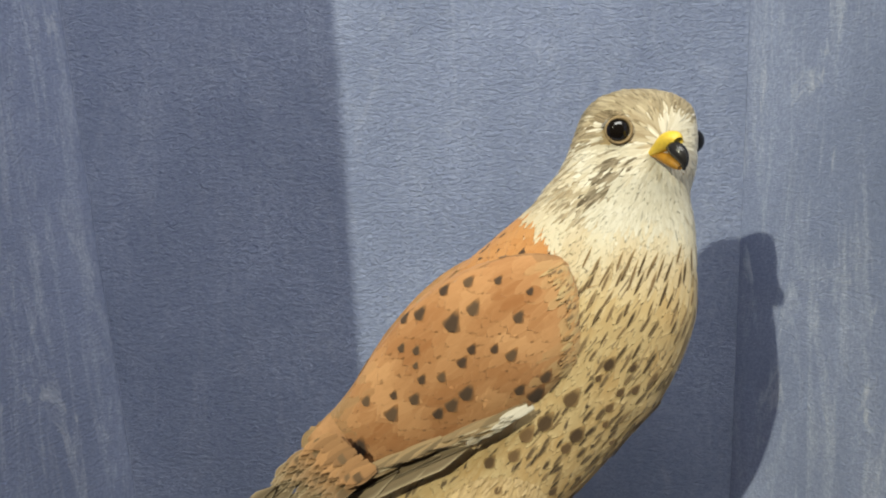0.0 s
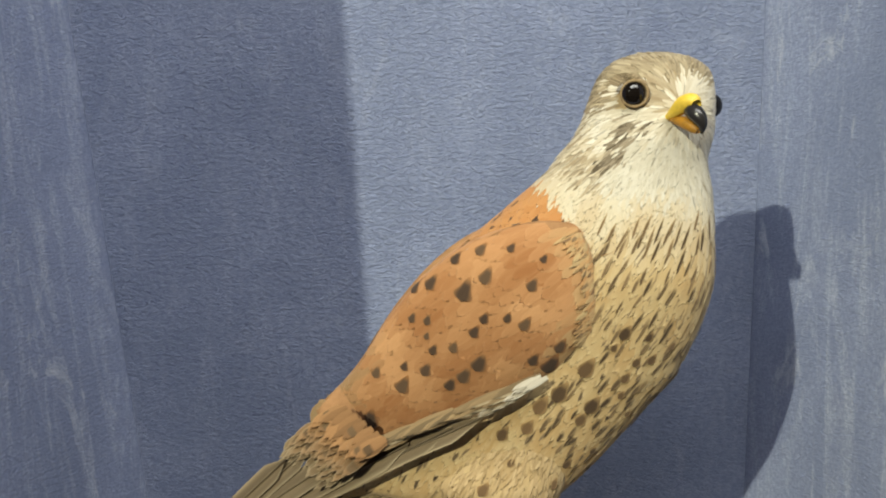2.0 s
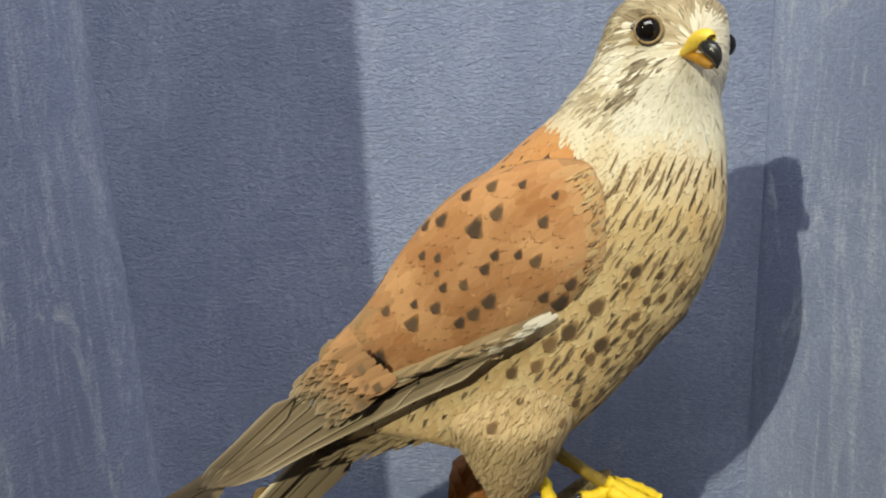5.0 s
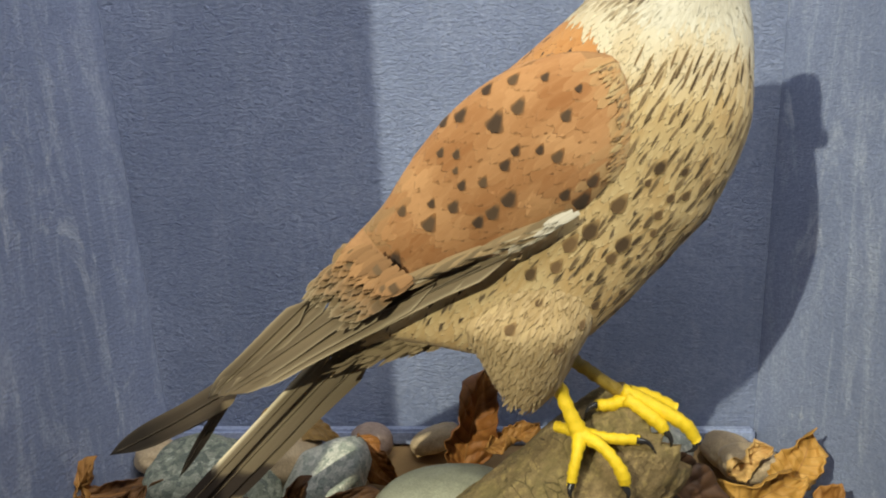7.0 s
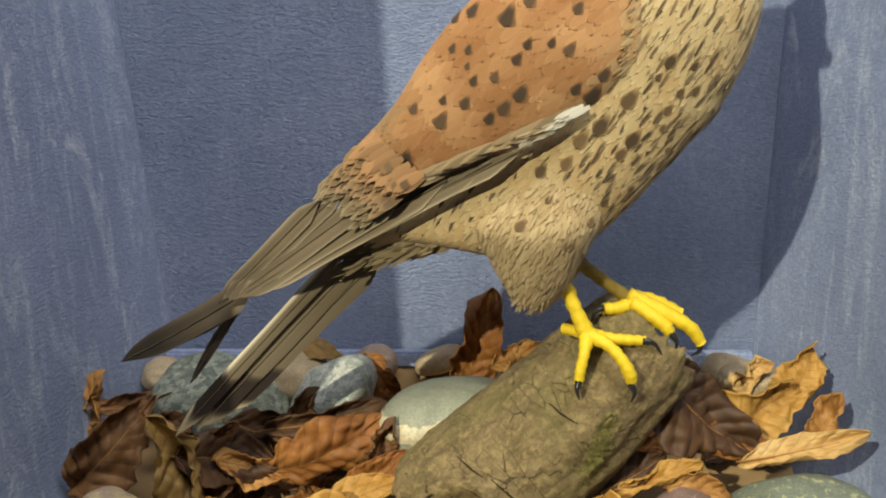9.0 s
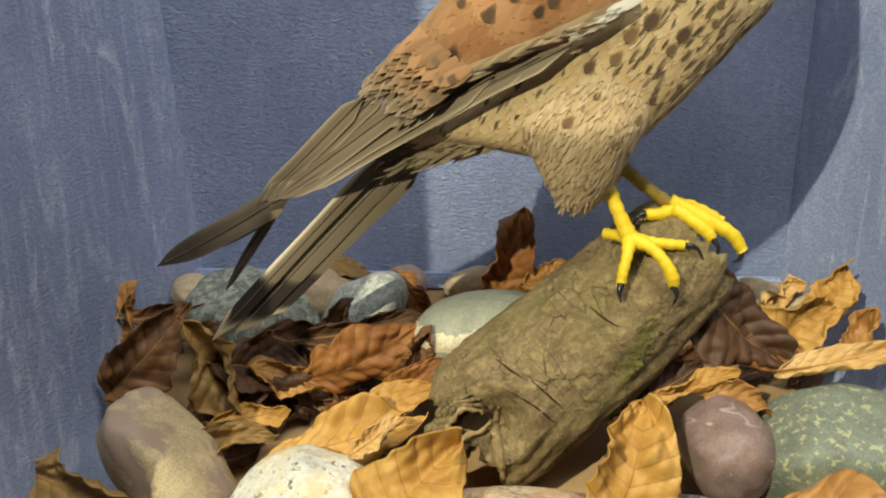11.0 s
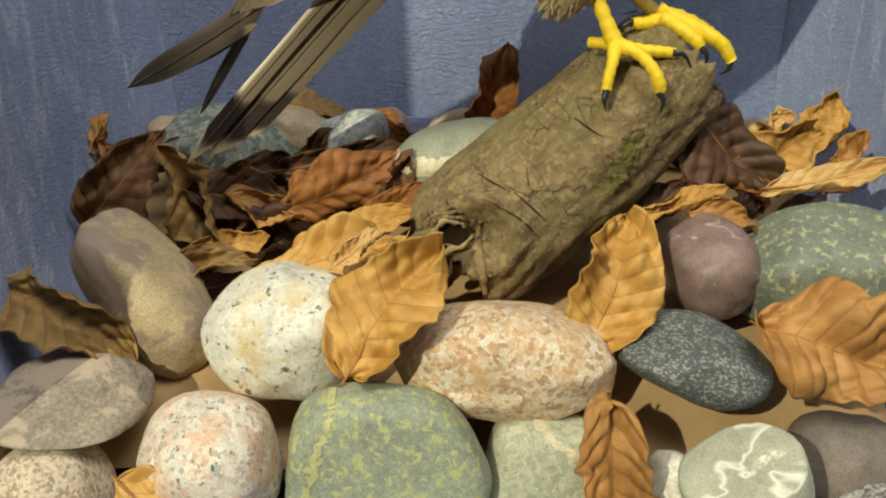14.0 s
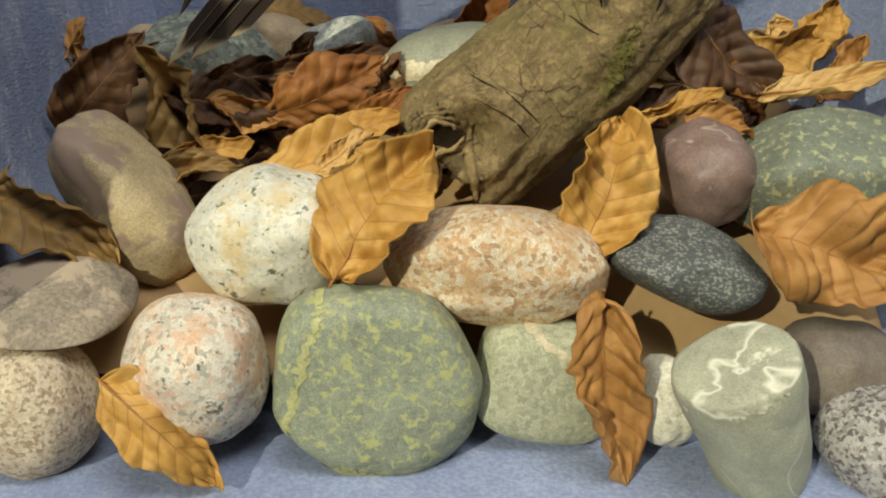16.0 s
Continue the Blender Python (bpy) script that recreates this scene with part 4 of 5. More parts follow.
def loft(stations, seg=40, steps=6, grow=0.0):
    """stations: rows of back point (x, z), front point (x, z), depth, middle y, and how much nearer the front edge is."""
    rows = smooth_line(stations, steps)
    verts, faces = [], []
    for ax, az, bx, bz, d, y, k in rows:
        e = grow / max(1e-4, math.hypot(bx - ax, bz - az))
        ax, az, bx, bz = ax - (bx - ax) * e, az - (bz - az) * e, bx + (bx - ax) * e, bz + (bz - az) * e
        for i in range(seg):
            a = 2 * math.pi * i / seg
            c, s = math.cos(a), math.sin(a)
            f = 0.5 + 0.5 * c
            verts.append(Vector((ax + (bx - ax) * f, y - d * s - k * c, az + (bz - az) * f)))
    n = len(rows)
    for j in range(n - 1):
        for i in range(seg):
            faces.append((j * seg + i, (j + 1) * seg + i, (j + 1) * seg + (i + 1) % seg, j * seg + (i + 1) % seg))
    faces.append(tuple(range(seg)))
    faces.append(tuple(range((n - 1) * seg, n * seg))[::-1])
    return verts, faces


BODY = [
    (0.0901, 0.4849, 0.1036, 0.4848, 0.004, 0.436, 0.000),
    (0.0783, 0.4808, 0.1142, 0.4809, 0.012, 0.435, 0.001),
    (0.0702, 0.4718, 0.1213, 0.4720, 0.018, 0.434, 0.002),
    (0.0618, 0.4493, 0.1216, 0.4486, 0.022, 0.434, 0.004),
    (0.0534, 0.4379, 0.1182, 0.4332, 0.022, 0.434, 0.005),
    (0.0405, 0.4230, 0.1203, 0.4166, 0.024, 0.434, 0.007),
    (0.0040, 0.3918, 0.1194, 0.3810, 0.031, 0.435, 0.016),
    (-0.0170, 0.3756, 0.1143, 0.3597, 0.032, 0.437, 0.019),
    (-0.0327, 0.3564, 0.1046, 0.3381, 0.031, 0.440, 0.021),
    (-0.0401, 0.3398, 0.0951, 0.3236, 0.030, 0.442, 0.021),
    (-0.0612, 0.3012, 0.0470, 0.2700, 0.025, 0.446, 0.016),
    (-0.0699, 0.2868, 0.0126, 0.2590, 0.020, 0.448, 0.010),
    (-0.0801, 0.2751, -0.0332, 0.2634, 0.013, 0.450, 0.001),
    (-0.0902, 0.2664, -0.0677, 0.2516, 0.007, 0.452, 0.000),
]
WING = [
    (0.0588, 0.4010, 0.0643, 0.3878, 0.003, 0.412, 0.000),
    (0.0517, 0.4044, 0.0653, 0.3735, 0.008, 0.411, 0.001),
    (0.0340, 0.4047, 0.0629, 0.3523, 0.012, 0.411, 0.001),
    (0.0090, 0.3967, 0.0433, 0.3342, 0.014, 0.413, 0.000),
    (-0.0131, 0.3811, 0.0185, 0.3178, 0.013, 0.419, -0.001),
    (-0.0332, 0.3581, -0.0068, 0.3042, 0.011, 0.427, -0.002),
    (-0.0501, 0.3326, -0.0313, 0.2940, 0.009, 0.434, -0.002),
    (-0.0700, 0.3114, -0.0558, 0.2824, 0.003, 0.447, -0.002),
]
THIGH = [
    (0.0076, 0.3451, 0.0712, 0.3398, 0.004, 0.444, 0.002),
    (0.0020, 0.3150, 0.0640, 0.3130, 0.011, 0.430, 0.004),
    (-0.0050, 0.2880, 0.0530, 0.2870, 0.014, 0.425, 0.004),
    (-0.0110, 0.2750, 0.0490, 0.2740, 0.017, 0.424, 0.003),
    (-0.0020, 0.2590, 0.0420, 0.2590, 0.014, 0.426, 0.002),
    (0.0050, 0.2470, 0.0380, 0.2480, 0.010, 0.428, 0.001),
    (0.0120, 0.2380, 0.0330, 0.2400, 0.007, 0.430, 0.000),
    (0.0200, 0.2340, 0.0270, 0.2340, 0.003, 0.432, 0.000),
]
body_v, body_f = loft(BODY, 48, 6, 0.0016)
wing_v, wing_f = loft(WING, 40, 6, 0.0012)
thigh_v, thigh_f = loft(THIGH, 32, 5)
far_wing_v = [Vector((v.x, 0.875 - v.y, v.z)) for v in wing_v]
body_ob = bird_part("body", body_v, body_f, DOWN)
wing_ob = bird_part("wing", wing_v, wing_f, RUFOUS, "rufous folded wing with dark spots")
far_wing_ob = bird_part("wing", far_wing_v, [f[::-1] for f in wing_f], RUFOUS, "rufous folded wing")
thigh_ob = bird_part("thigh", thigh_v, thigh_f, DOWN)
far_thigh_ob = bird_part("thigh", [Vector((v.x + 0.012, 0.885 - v.y, v.z + 0.004)) for v in thigh_v], [f[::-1] for f in thigh_f], DOWN)
TREES = {"body": BVHTree.FromPolygons(body_v, body_f), "wing": BVHTree.FromPolygons(wing_v, wing_f), "thigh": BVHTree.FromPolygons(thigh_v, thigh_f), "far_wing": BVHTree.FromPolygons(far_wing_v, wing_f)}


class Plumes:
    """Collects feathers, each a small curved vane, into one mesh."""

    def __init__(self):
        self.v, self.f, self.c, self.uv = [], [], [], []

    def feather(self, p, way, nor, length, width, paint, lift=0.0004, camber=0.06, nu=7, nv=9, tip=0.5, droop=0.0, bend=0.0, hug=None, base=None, root=0.55, flare=0.35, soft=1.0):
        way = (way - nor * way.dot(nor)).normalized()
        side = nor.cross(way)
        b0, r = len(self.v), random.random()
        for j in range(nv):
            v = j / (nv - 1)
            w = 1.0 if v < 1 - tip else math.sqrt(max(0.0, 1 - ((v - 1 + tip) / tip) ** 2)) * 0.97 + 0.03
            w *= root + (1 - root) * min(1, v / flare)
            for i in range(nu):
                u = -1 + 2 * i / (nu - 1)
                solid = 1 - soft * max(abs(u) ** 4 * 0.6, max(0.0, (v - 0.62) / 0.38) ** 2)
                rag = 1 + 0.05 * math.sin(17 * r + 9 * v + 3 * u)
                q = p + way * (length * v * (1 - 0.06 * u * u * v)) + side * (width / 2 * u * w * rag + bend * v * v)
                if hug is not None and (v > 0 or base is not None):
                    near, n2, _, far = TREES[hug].find_nearest(q)
                    if near is not None and far < 0.012:
                        if n2.dot(nor) < 0:
                            n2 = -n2
                        self.v.append(near + n2 * ((0.0002 + 0.00015 * r if base is None else base) + lift * v + camber * width / 2 * w * (1 - u * u)))
                        self.c.append((*paint(u, v), solid))
                        self.uv.append((u * 0.5 + r * 40, v + r * 13))
                        continue
                q = q + nor * (0.0002 + lift * v + camber * width / 2 * w * (1 - u * u) - droop * v * v)
                self.v.append(q)
                self.c.append((*paint(u, v), solid))
                self.uv.append((u * 0.5 + r * 40, v + r * 13))
        for j in range(nv - 1):
            for i in range(nu - 1):
                a = b0 + j * nu + i
                self.f.append((a, a + 1, a + nu + 1, a + nu))

    def make(self, name, label, parent):
        ob = bird_part(name, self.v, self.f, PLUME, label, parent)
        me = ob.data
        ca = me.color_attributes.new("plume", "FLOAT_COLOR", "POINT")
        ca.data.foreach_set("color", np.array(self.c, dtype=np.float32).ravel())
        uv = me.uv_layers.new(name="barb")
        idx = np.empty(len(me.loops), dtype=np.int32)
        me.loops.foreach_get("vertex_index", idx)
        uv.data.foreach_set("uv", np.array(self.uv, dtype=np.float32)[idx].ravel())
        ob["kind"] = "stuff"
        return ob


def blend(a, b2, k):
    k = min(1, max(0, k))
    return tuple(x + (y - x) * k for x, y in zip(a, b2))


def hit(tree, x, z, front=True):
    d = Vector((0, 1, 0)) if front else Vector((0, -1, 0))
    loc, nor, _, _ = TREES[tree].ray_cast(Vector((x, 0.2 if front else 0.7, z)), d)
    if loc is None:
        return None, None
    return loc, nor if nor.dot(d) < 0 else -nor


CREAM, WHITE, BUFF, OCHRE = (0.50, 0.37, 0.19), (0.62, 0.56, 0.43), (0.45, 0.295, 0.13), (0.50, 0.32, 0.14)
DARK, GREYB, REDB = (0.055, 0.036, 0.022), (0.23, 0.175, 0.11), (0.47, 0.215, 0.075)
EYE1, EYE2 = Vector((0.0821, 0.4145, 0.4641)), Vector((0.1280, 0.4360, 0.4596))
BEAK = Vector((0.1056, 0.4040, 0.4551))
NECK_Z, SHOULDER = 0.4076, Vector((0.0531, 0.4100, 0.3990))
PX = 0.000268
rnd = random.Random(7)


def cover(plumes, tree, box, step, front, choose):
    """Feathers on a jittered grid, from tail to head, so that each lies over the next."""
    x0, x1, z0, z1 = box
    z = z0
    row = 0
    while z < z1:
        x = x0 + (row % 2) * step / 2
        while x < x1:
            loc, nor = hit(tree, x + rnd.uniform(-0.3, 0.3) * step, z + rnd.uniform(-0.3, 0.3) * step, front)
            if loc is not None:
                choose(plumes, loc, nor)
            x += step
        z += step * 0.8
        row += 1


def spot_paint(col, dark):
    def paint(u, v):
        return blend(dark, col, max((0.34 - v) * 2.4, (abs(u) - 0.62) * 1.5))
    return paint


def wing_paint(col, spotted):
    def paint(u, v):
        if spotted:
            k = 1 - max(abs(u) / (0.50 * min(1.0, (1.06 - v) / 0.22) + 0.01), abs(v - 0.80) / 0.17)
            return blend(col, (0.075, 0.046, 0.030), k * 5)
        return blend(col, (0.60, 0.35, 0.17), max(0, abs(u) - 0.5) * 0.3 + max(0, v - 0.8) * 0.5)
    return paint


def head_paint(q):
    """Base colour and streak strength of the head's feathers."""
    dx, dz = (q.x - EYE1.x) / PX + rnd.gauss(0, 6), (q.z - EYE1.z) / PX + rnd.gauss(0, 6)
    r = rnd.random()
    if dz > 22 - 0.06 * dx:
        return blend((0.25, 0.195, 0.12), (0.45, 0.375, 0.25), r), 0.30
    if 28 < dx < 75 and -22 < dz < 26:
        return blend((0.34, 0.26, 0.16), (0.52, 0.44, 0.31), r), 0.15
    if abs(dx - 2 - 0.68 * (dz + 62)) < 15 and -122 < dz < -42:
        return blend((0.11, 0.085, 0.055), (0.42, 0.35, 0.25), r), 0.3
    if dx < -24 and dz > -26 - 0.25 * (dx + 30):
        return blend((0.27, 0.205, 0.125), (0.52, 0.43, 0.29), r), 0.35
    if dx < -60 - 0.2 * (dz + 20):
        return blend((0.36, 0.28, 0.175), (0.68, 0.60, 0.45), r), 0.32
    if dz < -70 and dx > -30 + 0.5 * (dz + 95):
        return blend(blend((0.57, 0.52, 0.41), (0.66, 0.62, 0.52), r), CREAM, (38 - (q.z - NECK_Z) / PX) / 70), 0.03
    return blend((0.58, 0.51, 0.38), (0.76, 0.71, 0.60), r), 0.06


def body_choose(pl, loc, nor):
    s = rnd.random()
    if loc.z > NECK_Z + 0.004 + 0.42 * (0.075 - loc.x) * (loc.x < 0.075) + rnd.uniform(-0.002, 0.016):
        away = loc - BEAK
        away = away + Vector((0, 0, -0.35)) * away.length
        if (loc - EYE1).length < 0.0072 or (loc - BEAK).length < 0.0085:
            return
        col, streak = head_paint(loc)
        dk = rnd.random() < streak

        def paint(u, v):
            return blend(col, (0.10, 0.075, 0.045), 0.62 if dk and abs(u) < 0.6 and v > 0.25 else 0.0)
        pl.feather(loc, away, nor, rnd.uniform(0.007, 0.012), rnd.uniform(0.0010, 0.0019), paint, rnd.uniform(0.0002, 0.0005), 0.05, 3, 6, hug="body", bend=rnd.uniform(-0.0008, 0.0008))
        return
    rel = (loc.x - SHOULDER.x) / PX
    dz = (loc.z - NECK_Z) / PX
    # above the wing's upper edge lies the mantle
    above = (loc.z - SHOULDER.z) - (loc.x - SHOULDER.x) * 0.78
    if above > -0.004 and rel + dz < 40 + rnd.uniform(-10, 10):
        col = blend(REDB, (0.52, 0.26, 0.10), rnd.random())
        pl.feather(loc, Vector((-0.75, 0.1, -0.65)), nor, rnd.uniform(0.014, 0.020), rnd.uniform(0.006, 0.010), wing_paint(col, rnd.random() < 0.07), 0.0004, 0.03, 9, 11, hug="body")
        return
    low = min(1, max(0, -dz / 330))
    col = blend(blend(WHITE, CREAM, (40 - dz) / 110), BUFF, low * 0.45 + 0.12 * s + 0.9 * noise.noise(loc * 70))
    streak = 0.10 if dz < 0 else 0.0
    thin = 0.30 + 0.20 * low
    dk = rnd.random() < streak
    ink = blend(DARK, (0.24, 0.17, 0.10), rnd.random() * 0.9)

    def paint(u, v):
        k = 0.0
        if dk and abs(u) < thin * (0.5 + v * 0.9) and 0.42 < v < 0.97:
            k = 1.0
        return blend(blend(col, (0.66, 0.54, 0.33), max(0, v - 0.6) * 0.8), ink, k)
    pl.feather(loc, Vector((-0.42 - 0.25 * low + rnd.uniform(-0.12, 0.12), 0.0, -0.9)), nor, rnd.uniform(0.010, 0.018), rnd.uniform(0.0016, 0.0036), paint, 0.0004, 0.02, 5, 9, 0.7, hug="body", bend=rnd.uniform(-0.0015, 0.0015))


xs_ = [v.x for v in body_v]
zs_ = [v.z for v in body_v]
plumage = Plumes()
cover(plumage, "body", (min(xs_), max(xs_), min(zs_), NECK_Z + 0.030), 0.0034, True, body_choose)
cover(plumage, "body", (min(xs_), max(xs_), NECK_Z + 0.004, max(zs_)), 0.00160, True, body_choose)
cover(plumage, "body", (min(xs_), max(xs_), min(zs_), max(zs_)), 0.0075, False, body_choose)


def streak_choose(pl, loc, nor):
    """Dark shaft streaks of the breast: fine at the neck, broader towards the flank."""
    rel, dz = (loc.x - SHOULDER.x) / PX, (loc.z - NECK_Z) / PX
    above = (loc.z - SHOULDER.z) - (loc.x - SHOULDER.x) * 0.78
    if (above > -0.004 and rel + dz < 40) or dz > 70 or (dz > 15 and rnd.random() < 0.6) or (dz > 12 and rel > 40) or rel < -70 or noise.noise(loc * 120) < -0.12 or rnd.random() < 0.12 + 0.3 * (dz < -130):
        return
    low = min(1, max(0, -dz / 300))
    ink = blend((0.060, 0.038, 0.022), (0.22, 0.145, 0.075), rnd.random() ** (0.9 + low))
    wide = rnd.uniform(0.0009, 0.0015) + 0.0012 * low * rnd.random()
    pl.feather(loc, Vector((-0.40 - 0.25 * low + rnd.uniform(-0.08, 0.08), 0.0, -0.9)), nor, rnd.uniform(0.009, 0.015) * (1 - 0.3 * low), wide, spot_paint(CREAM, ink), 0.0002, 0.0, 5, 9, tip=0.5, hug="body", base=0.0009, bend=rnd.uniform(-0.0006, 0.0006), root=0.2)


cover(plumage, "body", (min(xs_), max(xs_), min(zs_), max(zs_)), 0.0058, True, streak_choose)
plumage.make("body_plumage", "cream breast with dark streaks, grey-brown head", body_ob)


FRONT = [Vector(q) for q in ((0.044, 0.400, 0.409), (0.054, 0.400, 0.407), (0.062, 0.400, 0.387), (0.061, 0.400, 0.369), (0.058, 0.400, 0.353), (0.048, 0.400, 0.340))]


def to_front(p):
    """Distance in the upright plane from the wing's front edge."""
    best = 1.0
    for a, b2 in zip(FRONT, FRONT[1:]):
        dx, dz = b2.x - a.x, b2.z - a.z
        k = min(1, max(0, ((p.x - a.x) * dx + (p.z - a.z) * dz) / (dx * dx + dz * dz)))
        best = min(best, math.hypot(p.x - a.x - k * dx, p.z - a.z - k * dz))
    return best


def wing_choose(pl, loc, nor):
    col = blend((0.33, 0.142, 0.052), (0.53, 0.285, 0.130), 0.5 + 0.8 * noise.noise(loc * 55) + 0.10 * (rnd.random() - 0.5))
    near = to_front(loc) / 0.007 + rnd.uniform(-0.4, 0.4) + noise.noise(loc * 150)
    if near < 1:
        col = blend((0.47, 0.31, 0.15), col, near * 0.6 + 0.3)
    far = (loc.x - TIPX) / 0.035
    if far < 1:
        col = blend((0.30, 0.20, 0.10), col, far + rnd.uniform(-0.3, 0.3))
    pl.feather(loc, Vector((-0.72, 0.12, -0.58 + rnd.uniform(-0.15, 0.15))), nor, rnd.uniform(0.011, 0.019), rnd.uniform(0.004, 0.008), wing_paint(col, False), rnd.uniform(0.00005, 0.0002), 0.01, hug="wing" if loc.y < 0.44 else "far_wing", bend=rnd.uniform(-0.001, 0.001))


TIPX = -0.0669
wx, wz = [v.x for v in wing_v], [v.z for v in wing_v]
coverts = Plumes()
cover(coverts, "wing", (min(wx), max(wx), min(wz), max(wz)), 0.0043, True, wing_choose)
# dark spotted coverts where the wing shows them
SPOTS = [
    (0.0137, 0.3831, 15),
    (0.0039, 0.3766, 17),
    (-0.0113, 0.3791, 14),
    (-0.0189, 0.3761, 12),
    (0.0003, 0.3903, 11),
    (0.0118, 0.3945, 10),
    (0.0252, 0.3952, 8),
    (-0.0209, 0.3620, 8),
    (-0.0138, 0.3614, 8),
    (-0.0143, 0.3538, 7),
    (0.0125, 0.3635, 9),
    (0.0082, 0.3571, 10),
    (0.0229, 0.3639, 8),
    (0.0311, 0.3612, 11),
    (-0.0112, 0.3474, 9),
    (-0.0017, 0.3492, 10),
    (-0.0253, 0.3384, 9),
    (-0.0148, 0.3374, 13),
    (-0.0259, 0.3293, 14),
    (-0.0390, 0.3345, 11),
    (-0.0034, 0.3306, 13),
    (0.0033, 0.3355, 14),
    (0.0104, 0.3422, 15),
    (0.0350, 0.3440, 11),
    (0.0433, 0.3417, 17),
    (0.0472, 0.3504, 13),
    (0.0343, 0.3790, 12),
    (0.0396, 0.3903, 8),
    (0.0547, 0.3576, 10),
    (-0.0605, 0.3170, 13),
    (-0.0523, 0.3075, 18),
    (-0.0431, 0.3102, 20),
    (0.0283, 0.4046, 8),
]
for sx, sz, size in SPOTS:
    loc, nor = hit("wing", sx, sz)
    if loc is None:
        loc, nor = hit("body", sx, sz)
    if loc is None:
        continue
    way = Vector((-0.42 + rnd.uniform(-0.15, 0.15), 0.08, -0.85))
    way = (way - nor * way.dot(nor)).normalized()
    w = size * PX * rnd.uniform(1.8, 2.2)
    col = blend((0.45, 0.20, 0.068), (0.50, 0.245, 0.095), rnd.random())
    dark = blend((0.060, 0.038, 0.026), (0.13, 0.080, 0.045), rnd.random())
    coverts.feather(loc - way * w * 0.55, way, nor, w * 1.3, w, spot_paint(col, dark), 0.0001, 0.0, 9, 19, tip=rnd.uniform(0.22, 0.4), hug="wing", base=0.0006, root=0.10, flare=0.72, soft=0.9)
coverts.make("wing_coverts", "rufous coverts with dark spots", wing_ob)
# barred brown feathers where the coverts end, and pale side feathers that lap over the wing's front edge
ends = Plumes()
for k in range(190):
    f, g = rnd.random(), rnd.random() ** 1.3
    p = Vector((-0.0560, 0.4240, 0.3190)).lerp(Vector((-0.0330, 0.4160, 0.3020)), f) + Vector((-0.0220, 0.0080, -0.0180)) * g + Vector((0, -0.004 * (1 - g), 0))
    ca, cb = blend(blend((0.24, 0.13, 0.06), (0.42, 0.225, 0.10), rnd.random()), (0.20, 0.145, 0.085), g), blend((0.075, 0.052, 0.032), (0.17, 0.115, 0.065), rnd.random())
    pale = blend((0.42, 0.34, 0.21), (0.56, 0.47, 0.32), rnd.random())
    bars, span = rnd.random() < 0.25, rnd.uniform(0.45, 0.65)
    ends.feather(p, Vector((-0.78, 0.22, -0.58 + rnd.uniform(-0.12, 0.12))), Vector((-0.1, -1, 0.15)), rnd.uniform(0.012, 0.021), rnd.uniform(0.0028, 0.0050), lambda u, v: blend(blend(ca, cb, 0.8 if bars and span < v < span + 0.2 else 0), pale, max(max(0, abs(u) - 0.75) * 2.5, max(0, v - 0.8) * 2.5) * g), 0.0003, 0.05, 7, 13, soft=0.5)
# the wing's lower margin: brown feathers with thin pale rims, over a dark gap
for k in range(64):
    f = k / 63
    q = Vector((0.0390, 0.4030, 0.3325)).lerp(Vector((-0.0500, 0.4230, 0.2915)), f)
    q = q + Vector((rnd.uniform(-0.002, 0.002), rnd.uniform(-0.001, 0.001), 0.0025 + rnd.uniform(-0.001, 0.0012)))
    ca = blend((0.16, 0.115, 0.065), (0.34, 0.235, 0.125), rnd.random())
    rim = rnd.random() < 0.45
    ends.feather(q, Vector((-0.86, 0.16, -0.42 + rnd.uniform(-0.05, 0.05))), Vector((0, -1, 0.1)), rnd.uniform(0.020, 0.030), rnd.uniform(0.0030, 0.0046), lambda u, v: blend(ca, (0.50, 0.41, 0.27), 0.8 if rim and u > 0.55 else 0), 0.0004, 0.06, 7, 11, soft=0.4)
ends.make("greater_coverts", "barred brown feathers at the wing's end", wing_ob)
lap = Plumes()
edge = smooth_line([(0.0539, 0.4020, 0.4054), (0.0632, 0.4000, 0.3888), (0.0643, 0.3990, 0.3692), (0.0598, 0.3990, 0.3543)], 34)
for q in edge:
    for _ in range(3):
        p = Vector(q) + Vector((rnd.uniform(-0.001, 0.009), 0.0, rnd.uniform(-0.002, 0.004)))
        col = blend(blend(CREAM, (0.47, 0.33, 0.17), rnd.random()), REDB, 0.65 * rnd.random())
        dk = rnd.random() < 0.12
        lap.feather(p, Vector((-0.70, 0.1, -0.62 + rnd.uniform(-0.2, 0.2))), Vector((0.1, -1, 0.1)), rnd.uniform(0.007, 0.014), rnd.uniform(0.0014, 0.0030), lambda u, v: blend(col, (0.15, 0.10, 0.06), 0.8 if dk and v > 0.6 and abs(u) < 0.6 else 0), 0.0004, 0.08, 5, 9, 0.6, hug="wing", base=rnd.uniform(0.0005, 0.0010))
lap.make("side_plumage", "buff feathers over the wing's front edge", body_ob)
far_cover = Plumes()
cover(far_cover, "far_wing", (min(wx), max(wx), min(wz), max(wz)), 0.009, False, wing_choose)
far_cover.make("wing_coverts", "rufous coverts", far_wing_ob)


THIGH_END = 0.2575


